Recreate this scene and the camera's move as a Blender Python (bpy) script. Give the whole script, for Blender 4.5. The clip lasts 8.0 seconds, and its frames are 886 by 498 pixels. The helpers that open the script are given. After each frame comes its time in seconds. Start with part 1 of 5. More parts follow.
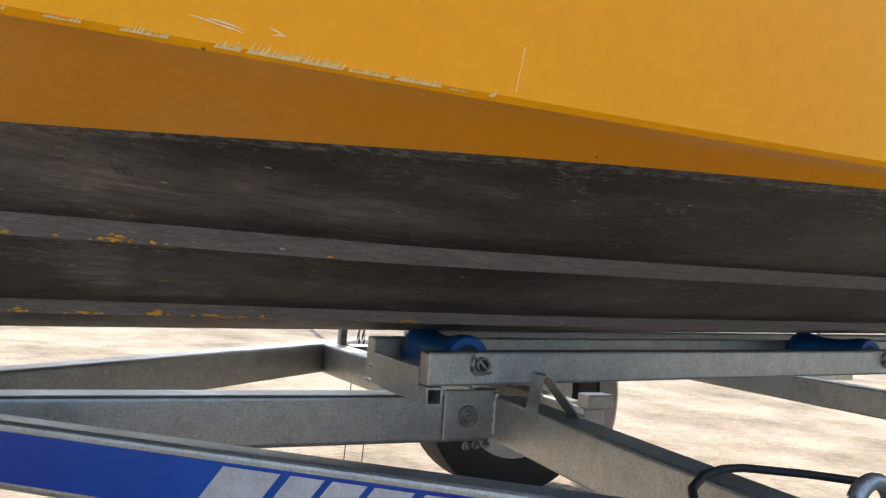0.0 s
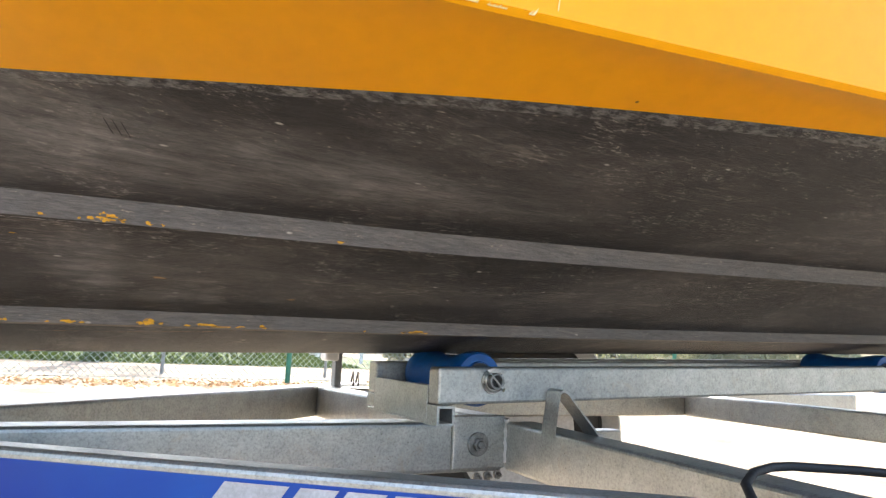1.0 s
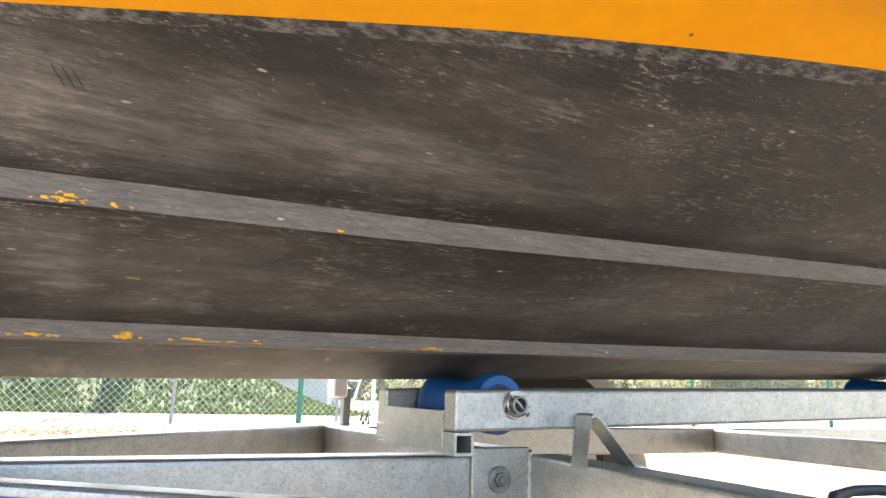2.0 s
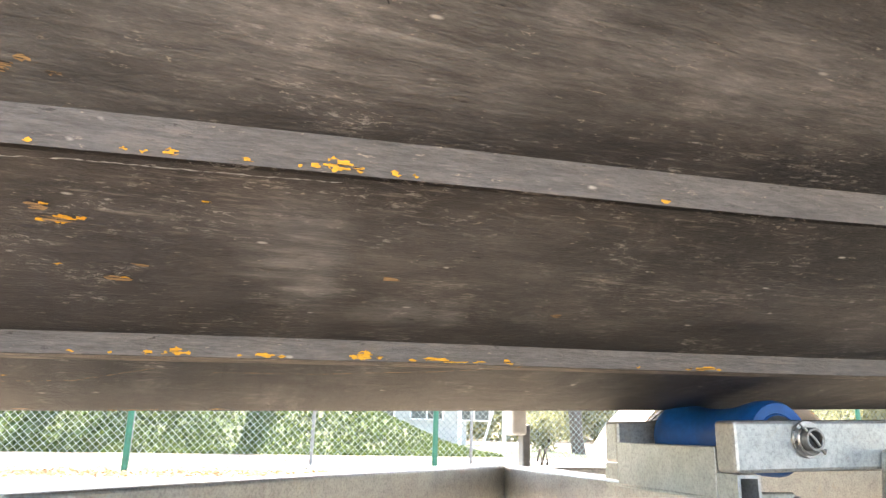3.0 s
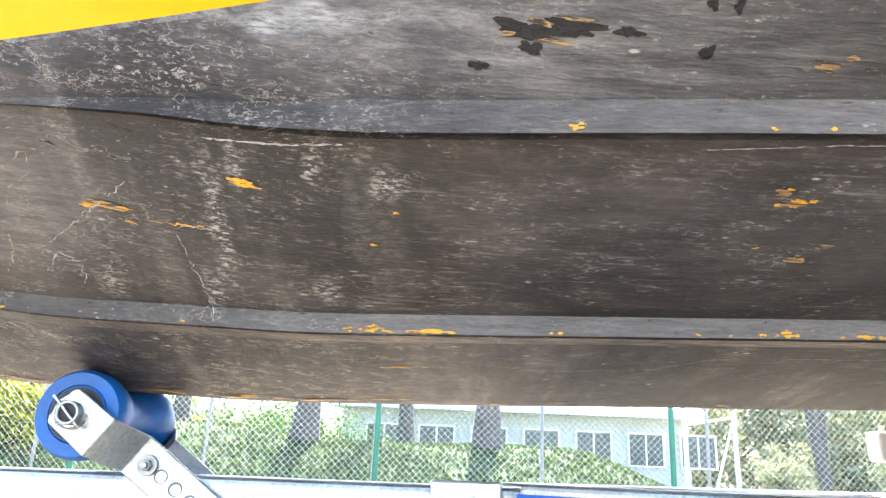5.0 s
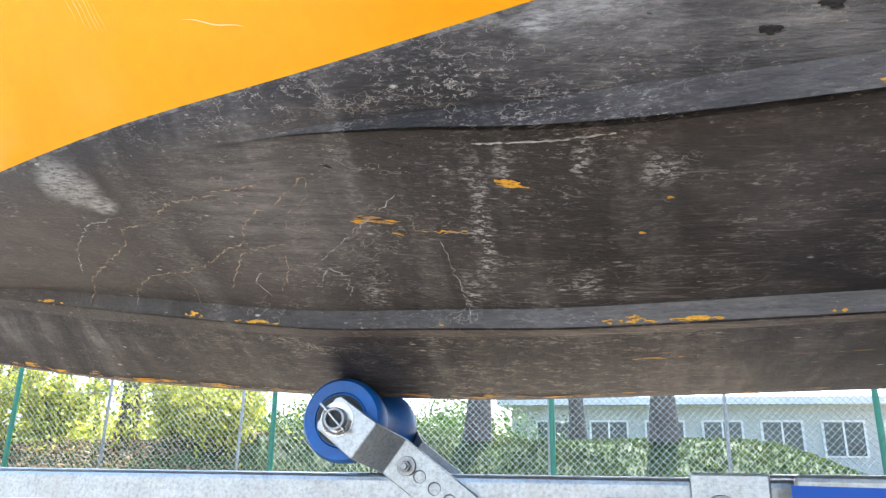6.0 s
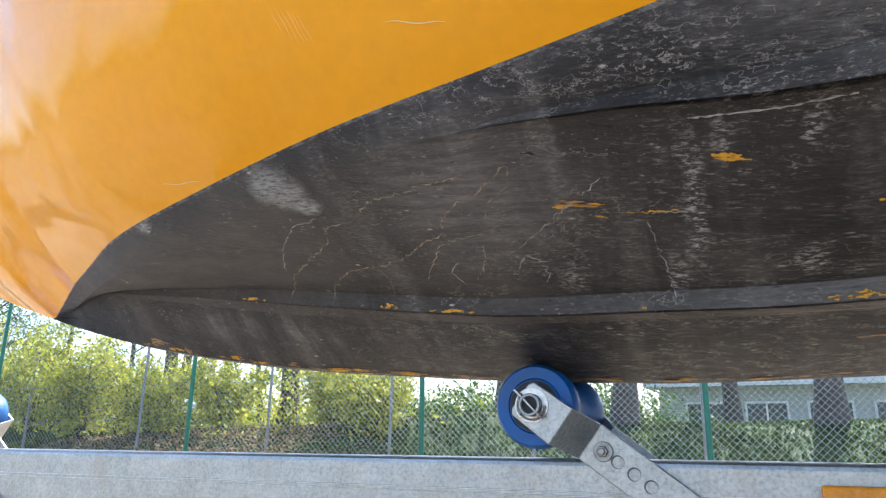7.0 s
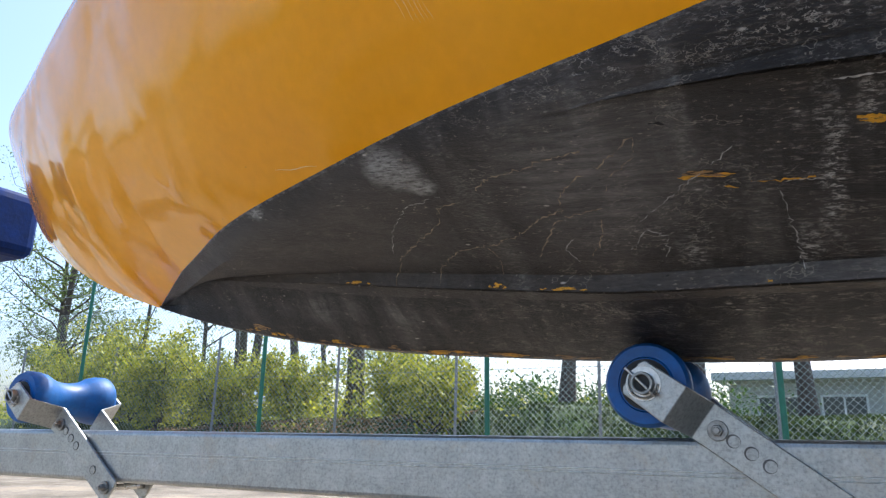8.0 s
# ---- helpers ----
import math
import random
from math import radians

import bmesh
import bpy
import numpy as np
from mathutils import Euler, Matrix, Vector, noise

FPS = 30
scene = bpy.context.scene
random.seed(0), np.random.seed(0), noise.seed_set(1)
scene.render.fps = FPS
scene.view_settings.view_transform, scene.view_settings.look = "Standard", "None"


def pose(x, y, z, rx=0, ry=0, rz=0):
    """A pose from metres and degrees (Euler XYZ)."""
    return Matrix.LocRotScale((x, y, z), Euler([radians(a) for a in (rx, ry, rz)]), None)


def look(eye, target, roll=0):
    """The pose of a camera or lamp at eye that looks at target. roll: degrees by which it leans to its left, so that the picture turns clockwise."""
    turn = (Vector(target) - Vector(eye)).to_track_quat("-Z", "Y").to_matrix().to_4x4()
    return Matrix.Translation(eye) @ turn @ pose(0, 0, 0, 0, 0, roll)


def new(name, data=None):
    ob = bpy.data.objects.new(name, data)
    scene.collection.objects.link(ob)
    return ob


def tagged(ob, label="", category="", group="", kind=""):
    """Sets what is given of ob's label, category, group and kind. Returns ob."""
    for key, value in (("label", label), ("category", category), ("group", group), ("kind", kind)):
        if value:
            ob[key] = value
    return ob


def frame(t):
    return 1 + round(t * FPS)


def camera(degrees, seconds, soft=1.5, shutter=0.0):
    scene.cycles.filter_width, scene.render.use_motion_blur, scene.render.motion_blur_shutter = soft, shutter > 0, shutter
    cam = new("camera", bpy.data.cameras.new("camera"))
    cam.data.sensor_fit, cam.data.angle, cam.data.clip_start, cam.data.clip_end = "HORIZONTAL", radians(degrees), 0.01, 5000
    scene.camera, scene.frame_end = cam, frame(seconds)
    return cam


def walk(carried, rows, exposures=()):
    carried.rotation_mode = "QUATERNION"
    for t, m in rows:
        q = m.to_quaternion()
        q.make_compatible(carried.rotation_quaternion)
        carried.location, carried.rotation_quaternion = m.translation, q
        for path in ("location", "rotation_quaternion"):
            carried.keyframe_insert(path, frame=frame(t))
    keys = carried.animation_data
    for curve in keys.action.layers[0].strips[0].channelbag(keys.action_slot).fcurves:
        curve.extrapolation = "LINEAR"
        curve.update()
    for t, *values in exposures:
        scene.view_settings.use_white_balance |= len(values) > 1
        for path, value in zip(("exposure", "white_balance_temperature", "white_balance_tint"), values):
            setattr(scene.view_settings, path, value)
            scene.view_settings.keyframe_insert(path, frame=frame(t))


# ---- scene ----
import functools
cam = camera(63.9, 8.0, soft=1.3)
PATH = [
    (0, (-0.061, -0.902, 0.553), (0.839, 0.881, 0.652), 4.4),
    (0.5, (-0.063, -0.877, 0.521), (0.848, 0.884, 0.779), 2.9),
    (1, (-0.061, -0.850, 0.497), (0.866, 0.901, 0.768), 2.6),
    (1.2, (-0.049, -0.838, 0.491), (0.897, 0.902, 0.767), 2.5),
    (2.3, (-0.027, -0.740, 0.459), (0.777, 1.037, 0.901), 1.4),
    (2.5, (-0.046, -0.704, 0.452), (0.679, 1.102, 0.913), 1.3),
    (3, (-0.081, -0.640, 0.462), (0.487, 1.213, 0.955), 1.3),
    (3.5, (-0.135, -0.625, 0.437), (0.334, 1.254, 0.938), 1.0),
    (4, (-0.242, -0.628, 0.402), (0.116, 1.265, 0.939), 1.5),
    (4.5, (-0.299, -0.628, 0.407), (-0.081, 1.274, 0.984), 1.7),
    (5, (-0.335, -0.640, 0.411), (-0.314, 1.269, 1.007), 2.3),
    (5.2, (-0.349, -0.642, 0.409), (-0.414, 1.263, 1.013), 2.5),
    (6.3, (-0.415, -0.645, 0.407), (-0.940, 1.200, 0.975), 0.4),
    (6.5, (-0.423, -0.647, 0.408), (-1.028, 1.176, 0.963), 0.6),
    (7, (-0.442, -0.655, 0.408), (-1.201, 1.116, 0.946), 0.7),
    (7.5, (-0.463, -0.669, 0.407), (-1.333, 1.055, 0.929), 0.9),
    (8, (-0.478, -0.673, 0.395), (-1.388, 1.030, 0.914), 1.0),
]
walk(cam, [(t, look(eye, aim, roll)) for t, eye, aim, roll in PATH],
     exposures=[(0.0, 1.42, 6500, 10), (0.5, 1.95, 6500, 10), (1.0, 2.5, 6600, 10), (2.5, 3.25, 6900, 12), (3.0, 3.4, 7000, 12), (4.0, 3.65, 6600, 10), (4.5, 3.62, 6300, 9), (5.2, 3.42, 6000, 8), (6.5, 2.2, 5800, 9), (7.0, 1.9, 5750, 9), (7.5, 1.6, 5720, 9), (8.0, 1.14, 5700, 9)])

# ---------------------------------------------------------------- light
SUN_DIR = Vector((0.12, 0.60, 0.95)).normalized()       # towards the sun
world = bpy.data.worlds.new("sky")
scene.world = world
world.use_nodes = True
wn = world.node_tree.nodes
wl = world.node_tree.links
bg = wn["Background"]
sky = wn.new("ShaderNodeTexSky")
sky.sky_type = "NISHITA"
sky.sun_disc = False
sky.sun_elevation = math.asin(SUN_DIR.z)
sky.sun_rotation = math.atan2(SUN_DIR.x, SUN_DIR.y)
sky.air_density, sky.dust_density, sky.ozone_density = 1.0, 3.0, 0.6
wl.new(sky.outputs[0], bg.inputs[0])
bg.inputs[1].default_value = 0.15
sun = new("sun", bpy.data.lights.new("sun", "SUN"))
sun.data.energy = 3.3
sun.data.angle = radians(0.55)
sun.data.color = (1.0, 0.93, 0.81)
sun.matrix_basis = look(SUN_DIR * 20, (0, 0, 0))


# ---------------------------------------------------------------- materials
def nodes_of(name):
    m = bpy.data.materials.new(name)
    m.use_nodes = True
    return m, m.node_tree.nodes, m.node_tree.links, m.node_tree.nodes["Principled BSDF"]


def ramp(n, l, source, stops):
    r = n.new("ShaderNodeValToRGB")
    while len(r.color_ramp.elements) < len(stops):
        r.color_ramp.elements.new(0.5)
    for e, (p, c) in zip(r.color_ramp.elements, stops):
        e.position = p
        e.color = (*c, 1) if len(c) == 3 else c
    l.new(source, r.inputs[0])
    return r.outputs[0]


def coords(n, l, scale=(1, 1, 1), where="Object"):
    tc = n.new("ShaderNodeTexCoord")
    mp = n.new("ShaderNodeMapping")
    mp.inputs["Scale"].default_value = scale
    l.new(tc.outputs[where], mp.inputs[0])
    return mp.outputs[0]


def noise_tex(n, l, vec, scale, detail=4.0, rough=0.55, distort=0.0):
    t = n.new("ShaderNodeTexNoise")
    t.inputs["Scale"].default_value = scale
    t.inputs["Detail"].default_value = detail
    t.inputs["Roughness"].default_value = rough
    t.inputs["Distortion"].default_value = distort
    l.new(vec, t.inputs["Vector"])
    return t.outputs[0]


def mixed(n, l, fac, a, b, mode="MIX"):
    m = n.new("ShaderNodeMix")
    m.data_type = "RGBA"
    m.blend_type = mode
    for socket, v in ((m.inputs[0], fac), (m.inputs[6], a), (m.inputs[7], b)):
        if isinstance(v, (int, float)):
            socket.default_value = v
        elif isinstance(v, tuple):
            socket.default_value = (*v, 1)
        else:
            l.new(v, socket)
    return m.outputs[2]


def bumped(n, l, bsdf, height, strength=0.3, distance=0.002):
    b = n.new("ShaderNodeBump")
    b.inputs["Strength"].default_value = strength
    b.inputs["Distance"].default_value = distance
    l.new(height, b.inputs["Height"])
    l.new(b.outputs[0], bsdf.inputs["Normal"])
    return b


def simple(name, colour, rough=0.5, metal=0.0, grain=20.0, vary=0.25, bump=0.0, coat=0.0):
    """A plain surface with broad and fine variation of tone and gloss."""
    m, n, l, p = nodes_of(name)
    v = coords(n, l)
    a = noise_tex(n, l, v, grain, 5)
    b = noise_tex(n, l, v, grain * 7, 3)
    dark = tuple(c * (1 - vary) for c in colour)
    light = tuple(min(1, c * (1 + vary)) for c in colour)
    c1 = ramp(n, l, a, [(0.3, dark), (0.7, light)])
    c2 = ramp(n, l, b, [(0.35, (0.82, 0.82, 0.82)), (0.65, (1.0, 1.0, 1.0))])
    l.new(mixed(n, l, 1.0, c1, c2, "MULTIPLY"), p.inputs["Base Color"])
    r = ramp(n, l, a, [(0.3, (rough * 0.8,) * 3), (0.7, (min(1, rough * 1.25),) * 3)])
    l.new(r, p.inputs["Roughness"])
    p.inputs["Metallic"].default_value = metal
    p.inputs["Coat Weight"].default_value = coat
    if bump:
        bumped(n, l, p, b, bump)
    return m


def galvanised(name, tone=0.42):
    """Zinc-coated steel: grey bloom, fine speckle, drawn streaks, brown stains."""
    m, n, l, p = nodes_of(name)
    v = coords(n, l)
    broad = noise_tex(n, l, v, 9, 10, 0.76, 0.4)
    speck = noise_tex(n, l, v, 330, 3, 0.7)
    fine = noise_tex(n, l, coords(n, l, (4, 4, 190)), 5, 4, 0.65)
    base = ramp(n, l, broad, [(0.28, (tone * 0.78, tone * 0.79, tone * 0.79)), (0.52, (tone * 0.99, tone * 1.02, tone * 0.98)),
                              (0.74, (tone * 1.22, tone * 1.21, tone * 1.18))])
    c = mixed(n, l, 0.85, base, ramp(n, l, speck, [(0.30, (0.66, 0.66, 0.66)), (0.50, (1.0, 1.0, 1.0)), (0.70, (1.18, 1.18, 1.17))]), "MULTIPLY")
    cloud = noise_tex(n, l, v, 55, 6, 0.7, 0.5)
    c = mixed(n, l, 0.5, c, ramp(n, l, cloud, [(0.32, (0.74, 0.75, 0.77)), (0.50, (1.0, 1.0, 1.0)), (0.68, (1.22, 1.22, 1.22))]), "MULTIPLY")
    c = mixed(n, l, 0.35, c, ramp(n, l, fine, [(0.30, (0.74, 0.73, 0.71)), (0.42, (1, 1, 1)), (0.62, (1, 1, 1)), (0.70, (1.18, 1.18, 1.18))]), "MULTIPLY")
    grime = ramp(n, l, noise_tex(n, l, v, 26, 9, 0.78, 0.6), [(0.56, (0, 0, 0)), (0.66, (1, 1, 1))])
    c = mixed(n, l, mixed(n, l, 1.0, grime, (0.45, 0.45, 0.45), "MULTIPLY"), c, (0.42, 0.36, 0.28))
    dents = n.new("ShaderNodeTexVoronoi")
    dents.inputs["Scale"].default_value = 60
    l.new(v, dents.inputs["Vector"])
    dots = ramp(n, l, dents.outputs["Distance"], [(0.03, (1, 1, 1)), (0.07, (0, 0, 0))])
    dots = mixed(n, l, 1.0, dots, ramp(n, l, noise_tex(n, l, v, 23, 2), [(0.54, (0, 0, 0)), (0.58, (1, 1, 1))]), "MULTIPLY")
    c = mixed(n, l, mixed(n, l, 1.0, dots, (0.7, 0.7, 0.7), "MULTIPLY"), c, (0.09, 0.075, 0.06))
    l.new(c, p.inputs["Base Color"])
    l.new(ramp(n, l, broad, [(0.3, (0.30,) * 3), (0.7, (0.46,) * 3)]), p.inputs["Roughness"])
    p.inputs["Metallic"].default_value = 0.72
    add = n.new("ShaderNodeMath")
    add.operation = "ADD"
    l.new(fine, add.inputs[0])
    l.new(speck, add.inputs[1])
    bumped(n, l, p, add.outputs[0], 0.22, 0.0006)
    return m


# fields of wear and of painted light on the bottom paint: place on the hull, reach along it and across it
# the third and fourth paint a gloss highlight; the others are scrapes
SCRAPES_AND_GLOSS = [(-0.744, -0.254, 0.589, 0.026, 0.019), (-0.728, -0.240, 0.579, 0.014, 0.010), (-0.414, -0.356, 0.608, 0.034, 0.007), (-0.392, -0.360, 0.607, 0.022, 0.006), (-0.922, -0.204, 0.592, 0.020, 0.006)]
FLECKS = [(-0.560, -0.316, 0.601, 0.075, 0.017), (-0.460, -0.330, 0.595, 0.080, 0.016), (-0.350, -0.297, 0.562, 0.022, 0.011), (-0.302, -0.311, 0.566, 0.026, 0.006), (-0.222, -0.315, 0.562, 0.040, 0.007),
          (-0.133, -0.262, 0.537, 0.030, 0.011), (-0.050, -0.252, 0.532, 0.018, 0.012), (-0.157, -0.302, 0.553, 0.018, 0.006), (0.024, -0.236, 0.529, 0.018, 0.009), (-0.560, -0.195, 0.538, 0.050, 0.030)]
SMEARS = [(-0.462, -0.240, 0.545, 0.0065, 0.058), (-0.476, -0.185, 0.520, 0.006, 0.020), (-0.400, -0.198, 0.521, 0.0085, 0.020), (-0.402, -0.297, 0.565, 0.005, 0.012), (-0.547, -0.180, 0.527, 0.009, 0.014),
          (-0.364, -0.291, 0.559, 0.008, 0.012), (-0.375, -0.192, 0.517, 0.007, 0.010), (-0.445, -0.290, 0.566, 0.004, 0.014)]
# the first three paint brighter light on the outer panel; the rest are pale patches
CHALK_AND_LIGHT = [(-0.300, -0.370, 0.597, 0.170, 0.036), (-0.06, -0.415, 0.605, 0.130, 0.036), (0.10, -0.430, 0.602, 0.140, 0.028), (-0.600, -0.250, 0.566, 0.060, 0.060), (-0.052, -0.295, 0.545, 0.022, 0.040), (-0.040, -0.262, 0.535, 0.016, 0.024), (0.012, -0.240, 0.530, 0.018, 0.016), (0.045, -0.240, 0.530, 0.012, 0.016), (-0.960, -0.055, 0.530, 0.075, 0.016), (-0.830, -0.066, 0.512, 0.060, 0.012)]


def antifouling():
    """Matt black bottom paint, brushed on along the hull, chalky, scraped and cracked towards the bow."""
    m, n, l, p = nodes_of("black_antifouling")
    v = coords(n, l)

    def grey(g):
        return (g, g, g)

    def times(a, b):
        return mixed(n, l, 1.0, a, b, "MULTIPLY")

    broad = noise_tex(n, l, coords(n, l, (0.8, 1.3, 1.3)), 6, 5, 0.6, 0.5)
    streak = noise_tex(n, l, coords(n, l, (6, 62, 62)), 5, 7, 0.72)
    fine = noise_tex(n, l, coords(n, l, (40, 190, 190)), 4, 4, 0.7)
    blob = noise_tex(n, l, coords(n, l, (24, 38, 38)), 2.2, 5, 0.65, 0.4)
    # the field's place is warped, so that its outline is ragged
    wob = n.new("ShaderNodeTexNoise")
    wob.inputs["Scale"].default_value = 42
    wob.inputs["Detail"].default_value = 5
    l.new(v, wob.inputs["Vector"])
    warp = n.new("ShaderNodeVectorMath")
    warp.operation = "MULTIPLY_ADD"
    l.new(wob.outputs["Color"], warp.inputs[0])
    warp.inputs[1].default_value = (0.024, 0.024, 0.024)
    l.new(v, warp.inputs[2])

    def field(places, soft=0.75):
        total = None
        for x, y, z, along, across in places:
            off = n.new("ShaderNodeVectorMath")
            off.operation = "SUBTRACT"
            l.new(warp.outputs[0], off.inputs[0])
            off.inputs[1].default_value = (x + 0.012, y + 0.012, z + 0.012)
            scale = n.new("ShaderNodeVectorMath")
            scale.operation = "MULTIPLY"
            l.new(off.outputs[0], scale.inputs[0])
            scale.inputs[1].default_value = (0.5 / along, 0.5 / across, 0.5 / across)
            reach = n.new("ShaderNodeVectorMath")
            reach.operation = "LENGTH"
            l.new(scale.outputs[0], reach.inputs[0])
            one = ramp(n, l, reach.outputs["Value"], [(0.5 * (1 - soft), (1, 1, 1)), (0.5 * (1 + 0.5 * soft), (0, 0, 0))])
            total = one if total is None else mixed(n, l, 1.0, total, one, "LIGHTEN")
        return total

    row_tone = n.new("ShaderNodeVertexColor")
    row_tone.layer_name = "row_tone"
    marks = n.new("ShaderNodeSeparateColor")
    l.new(row_tone.outputs["Color"], marks.inputs[0])
    sep = n.new("ShaderNodeSeparateXYZ")
    l.new(v, sep.inputs[0])
    bowward = n.new("ShaderNodeMath")
    bowward.operation = "MULTIPLY"
    bowward.inputs[1].default_value = -1.0
    l.new(sep.outputs["X"], bowward.inputs[0])
    forward = ramp(n, l, bowward.outputs[0], [(0.24, (0, 0, 0)), (0.40, (1, 1, 1)), (0.66, (1, 1, 1)), (0.80, (0.15, 0.15, 0.15))])

    c = ramp(n, l, broad, [(0.34, (0.018, 0.0150, 0.0131)), (0.48, (0.035, 0.0294, 0.0260)), (0.62, (0.080, 0.069, 0.061))])
    # chalky bloom, and light on the outer panel painted as paler grey
    bloom_and_light = mixed(n, l, 1.0, field(CHALK_AND_LIGHT, 0.95), ramp(n, l, noise_tex(n, l, coords(n, l, (6, 40, 40)), 3.0, 6, 0.7), [(0.34, grey(0.25)), (0.62, grey(0.95))]), "MULTIPLY")
    c = mixed(n, l, bloom_and_light, c, (0.235, 0.217, 0.199))
    # bare moulded edge beside the keel strip
    ledge = times(marks.outputs[1], ramp(n, l, noise_tex(n, l, coords(n, l, (5, 30, 30)), 2.5, 5, 0.7), [(0.40, grey(0.1)), (0.55, grey(1.0))]))
    c = mixed(n, l, ledge, c, ramp(n, l, streak, [(0.35, (0.080, 0.064, 0.048)), (0.6, (0.23, 0.18, 0.13))]))
    # brush marks along the hull and their chalk
    c = mixed(n, l, 0.9, c, ramp(n, l, streak, [(0.30, grey(0.66)), (0.50, grey(1.0)), (0.70, grey(1.5))]), "MULTIPLY")
    mottle = noise_tex(n, l, coords(n, l, (9, 22, 22)), 3.0, 7, 0.72, 0.3)
    aft = ramp(n, l, bowward.outputs[0], [(0.42, grey(1.0)), (0.66, grey(0.22))])
    c = mixed(n, l, times(aft, grey(0.9)), c, ramp(n, l, mottle, [(0.34, grey(0.68)), (0.50, grey(0.97)), (0.66, grey(1.45))]), "MULTIPLY")
    patch = ramp(n, l, noise_tex(n, l, coords(n, l, (2.6, 5, 5)), 2.9, 4, 0.6), [(0.42, grey(0.0)), (0.56, grey(1.0))])
    crust = times(ramp(n, l, noise_tex(n, l, coords(n, l, (38, 120, 120)), 3.6, 6, 0.80), [(0.555, grey(0.0)), (0.60, grey(1.0))]), times(times(patch, aft), ramp(n, l, mottle, [(0.46, grey(0.0)), (0.58, grey(1.0))])))
    c = mixed(n, l, crust, c, (0.36, 0.325, 0.29))
    # outer faces of the strakes in a paler, streaked grey
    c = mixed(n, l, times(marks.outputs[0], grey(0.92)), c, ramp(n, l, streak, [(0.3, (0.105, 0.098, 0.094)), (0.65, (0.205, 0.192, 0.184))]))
    chalk = times(ramp(n, l, streak, [(0.56, grey(0.0)), (0.66, grey(0.7))]), times(patch, aft))
    c = mixed(n, l, chalk, c, (0.24, 0.205, 0.175))
    # scraped, brushed-looking bare places, and a gloss highlight painted the same way
    bristle = ramp(n, l, noise_tex(n, l, coords(n, l, (22, 150, 150)), 3.5, 6, 0.75), [(0.38, grey(0.10)), (0.56, grey(1.0))])
    c = mixed(n, l, times(field(SCRAPES_AND_GLOSS, 0.5), bristle), c, (0.40, 0.39, 0.37))
    edge = times(marks.outputs[2], ramp(n, l, noise_tex(n, l, coords(n, l, (30, 60, 60)), 3.0, 6, 0.75), [(0.46, grey(0.0)), (0.60, grey(0.8))]))
    c = mixed(n, l, edge, c, (0.24, 0.23, 0.215))
    # curled flecks of lifted paint
    curl = ramp(n, l, noise_tex(n, l, coords(n, l, (34, 70, 70)), 4.4, 3, 0.6, 0.4), [(0.535, grey(0.0)), (0.550, grey(1.0)), (0.572, grey(1.0)), (0.588, grey(0.0))])
    curl = times(curl, ramp(n, l, blob, [(0.46, grey(0.0)), (0.56, grey(1.0))]))
    c = mixed(n, l, times(times(curl, ramp(n, l, marks.outputs[0], [(0.0, grey(1.0)), (0.5, grey(0.0))])), times(field(FLECKS, 0.9), grey(0.75))), c, (0.60, 0.55, 0.48))
    # upright smears of dried spray
    stip = ramp(n, l, noise_tex(n, l, coords(n, l, (48, 120, 120)), 3.0, 6, 0.8), [(0.50, grey(0.0)), (0.58, grey(1.0))])
    smear = field(SMEARS, 0.8)
    c = mixed(n, l, times(smear, stip), c, (0.64, 0.61, 0.56))
    bands = times(forward, ramp(n, l, noise_tex(n, l, coords(n, l, (10, 1.6, 1.6)), 2.0, 4, 0.6), [(0.50, grey(0.0)), (0.64, grey(1.0))]))
    c = mixed(n, l, times(bands, ramp(n, l, stip, [(0.0, grey(0.14)), (1.0, grey(0.55))])), c, (0.30, 0.28, 0.25))
    # the strip beside the keel: mottled, with dark and pale runs across it, darkened overall for the shade under the
    # hull
    keel = n.new("ShaderNodeVertexColor")
    keel.layer_name = "keel_strip"
    runs_and_shade = ramp(n, l, noise_tex(n, l, coords(n, l, (14, 2.5, 2.5)), 2.6, 5, 0.65), [(0.38, grey(0.14)), (0.52, grey(0.42)), (0.66, grey(1.1))])
    c = mixed(n, l, keel.outputs["Color"], c, times(c, runs_and_shade))
    c = mixed(n, l, times(times(keel.outputs["Color"], forward), times(curl, ramp(n, l, broad, [(0.38, grey(0.35)), (0.54, grey(0.9))]))), c, (0.42, 0.37, 0.31))
    # thin outlines round flaked paint
    flake = ramp(n, l, noise_tex(n, l, coords(n, l, (9, 16, 16)), 2.6, 4, 0.6, 0.3), [(0.590, grey(0.0)), (0.596, grey(1.0)), (0.604, grey(0.0))])
    flake = times(flake, ramp(n, l, noise_tex(n, l, coords(n, l, (3, 5, 5)), 2.4, 2, 0.5), [(0.44, grey(0.0)), (0.52, grey(1.0))]))
    c = mixed(n, l, times(times(flake, forward), grey(0.7)), c, (0.42, 0.37, 0.30))
    # small nicks, drawn out along the hull
    specks = n.new("ShaderNodeTexVoronoi")
    specks.inputs["Scale"].default_value = 62
    l.new(coords(n, l, (0.55, 1.5, 1.5)), specks.inputs["Vector"])
    dots = ramp(n, l, specks.outputs["Distance"], [(0.05, grey(1.0)), (0.11, grey(0.0))])
    dots = times(dots, ramp(n, l, noise_tex(n, l, v, 31, 3), [(0.53, grey(0.0)), (0.57, grey(1.0))]))
    c = mixed(n, l, dots, c, (0.50, 0.46, 0.41))
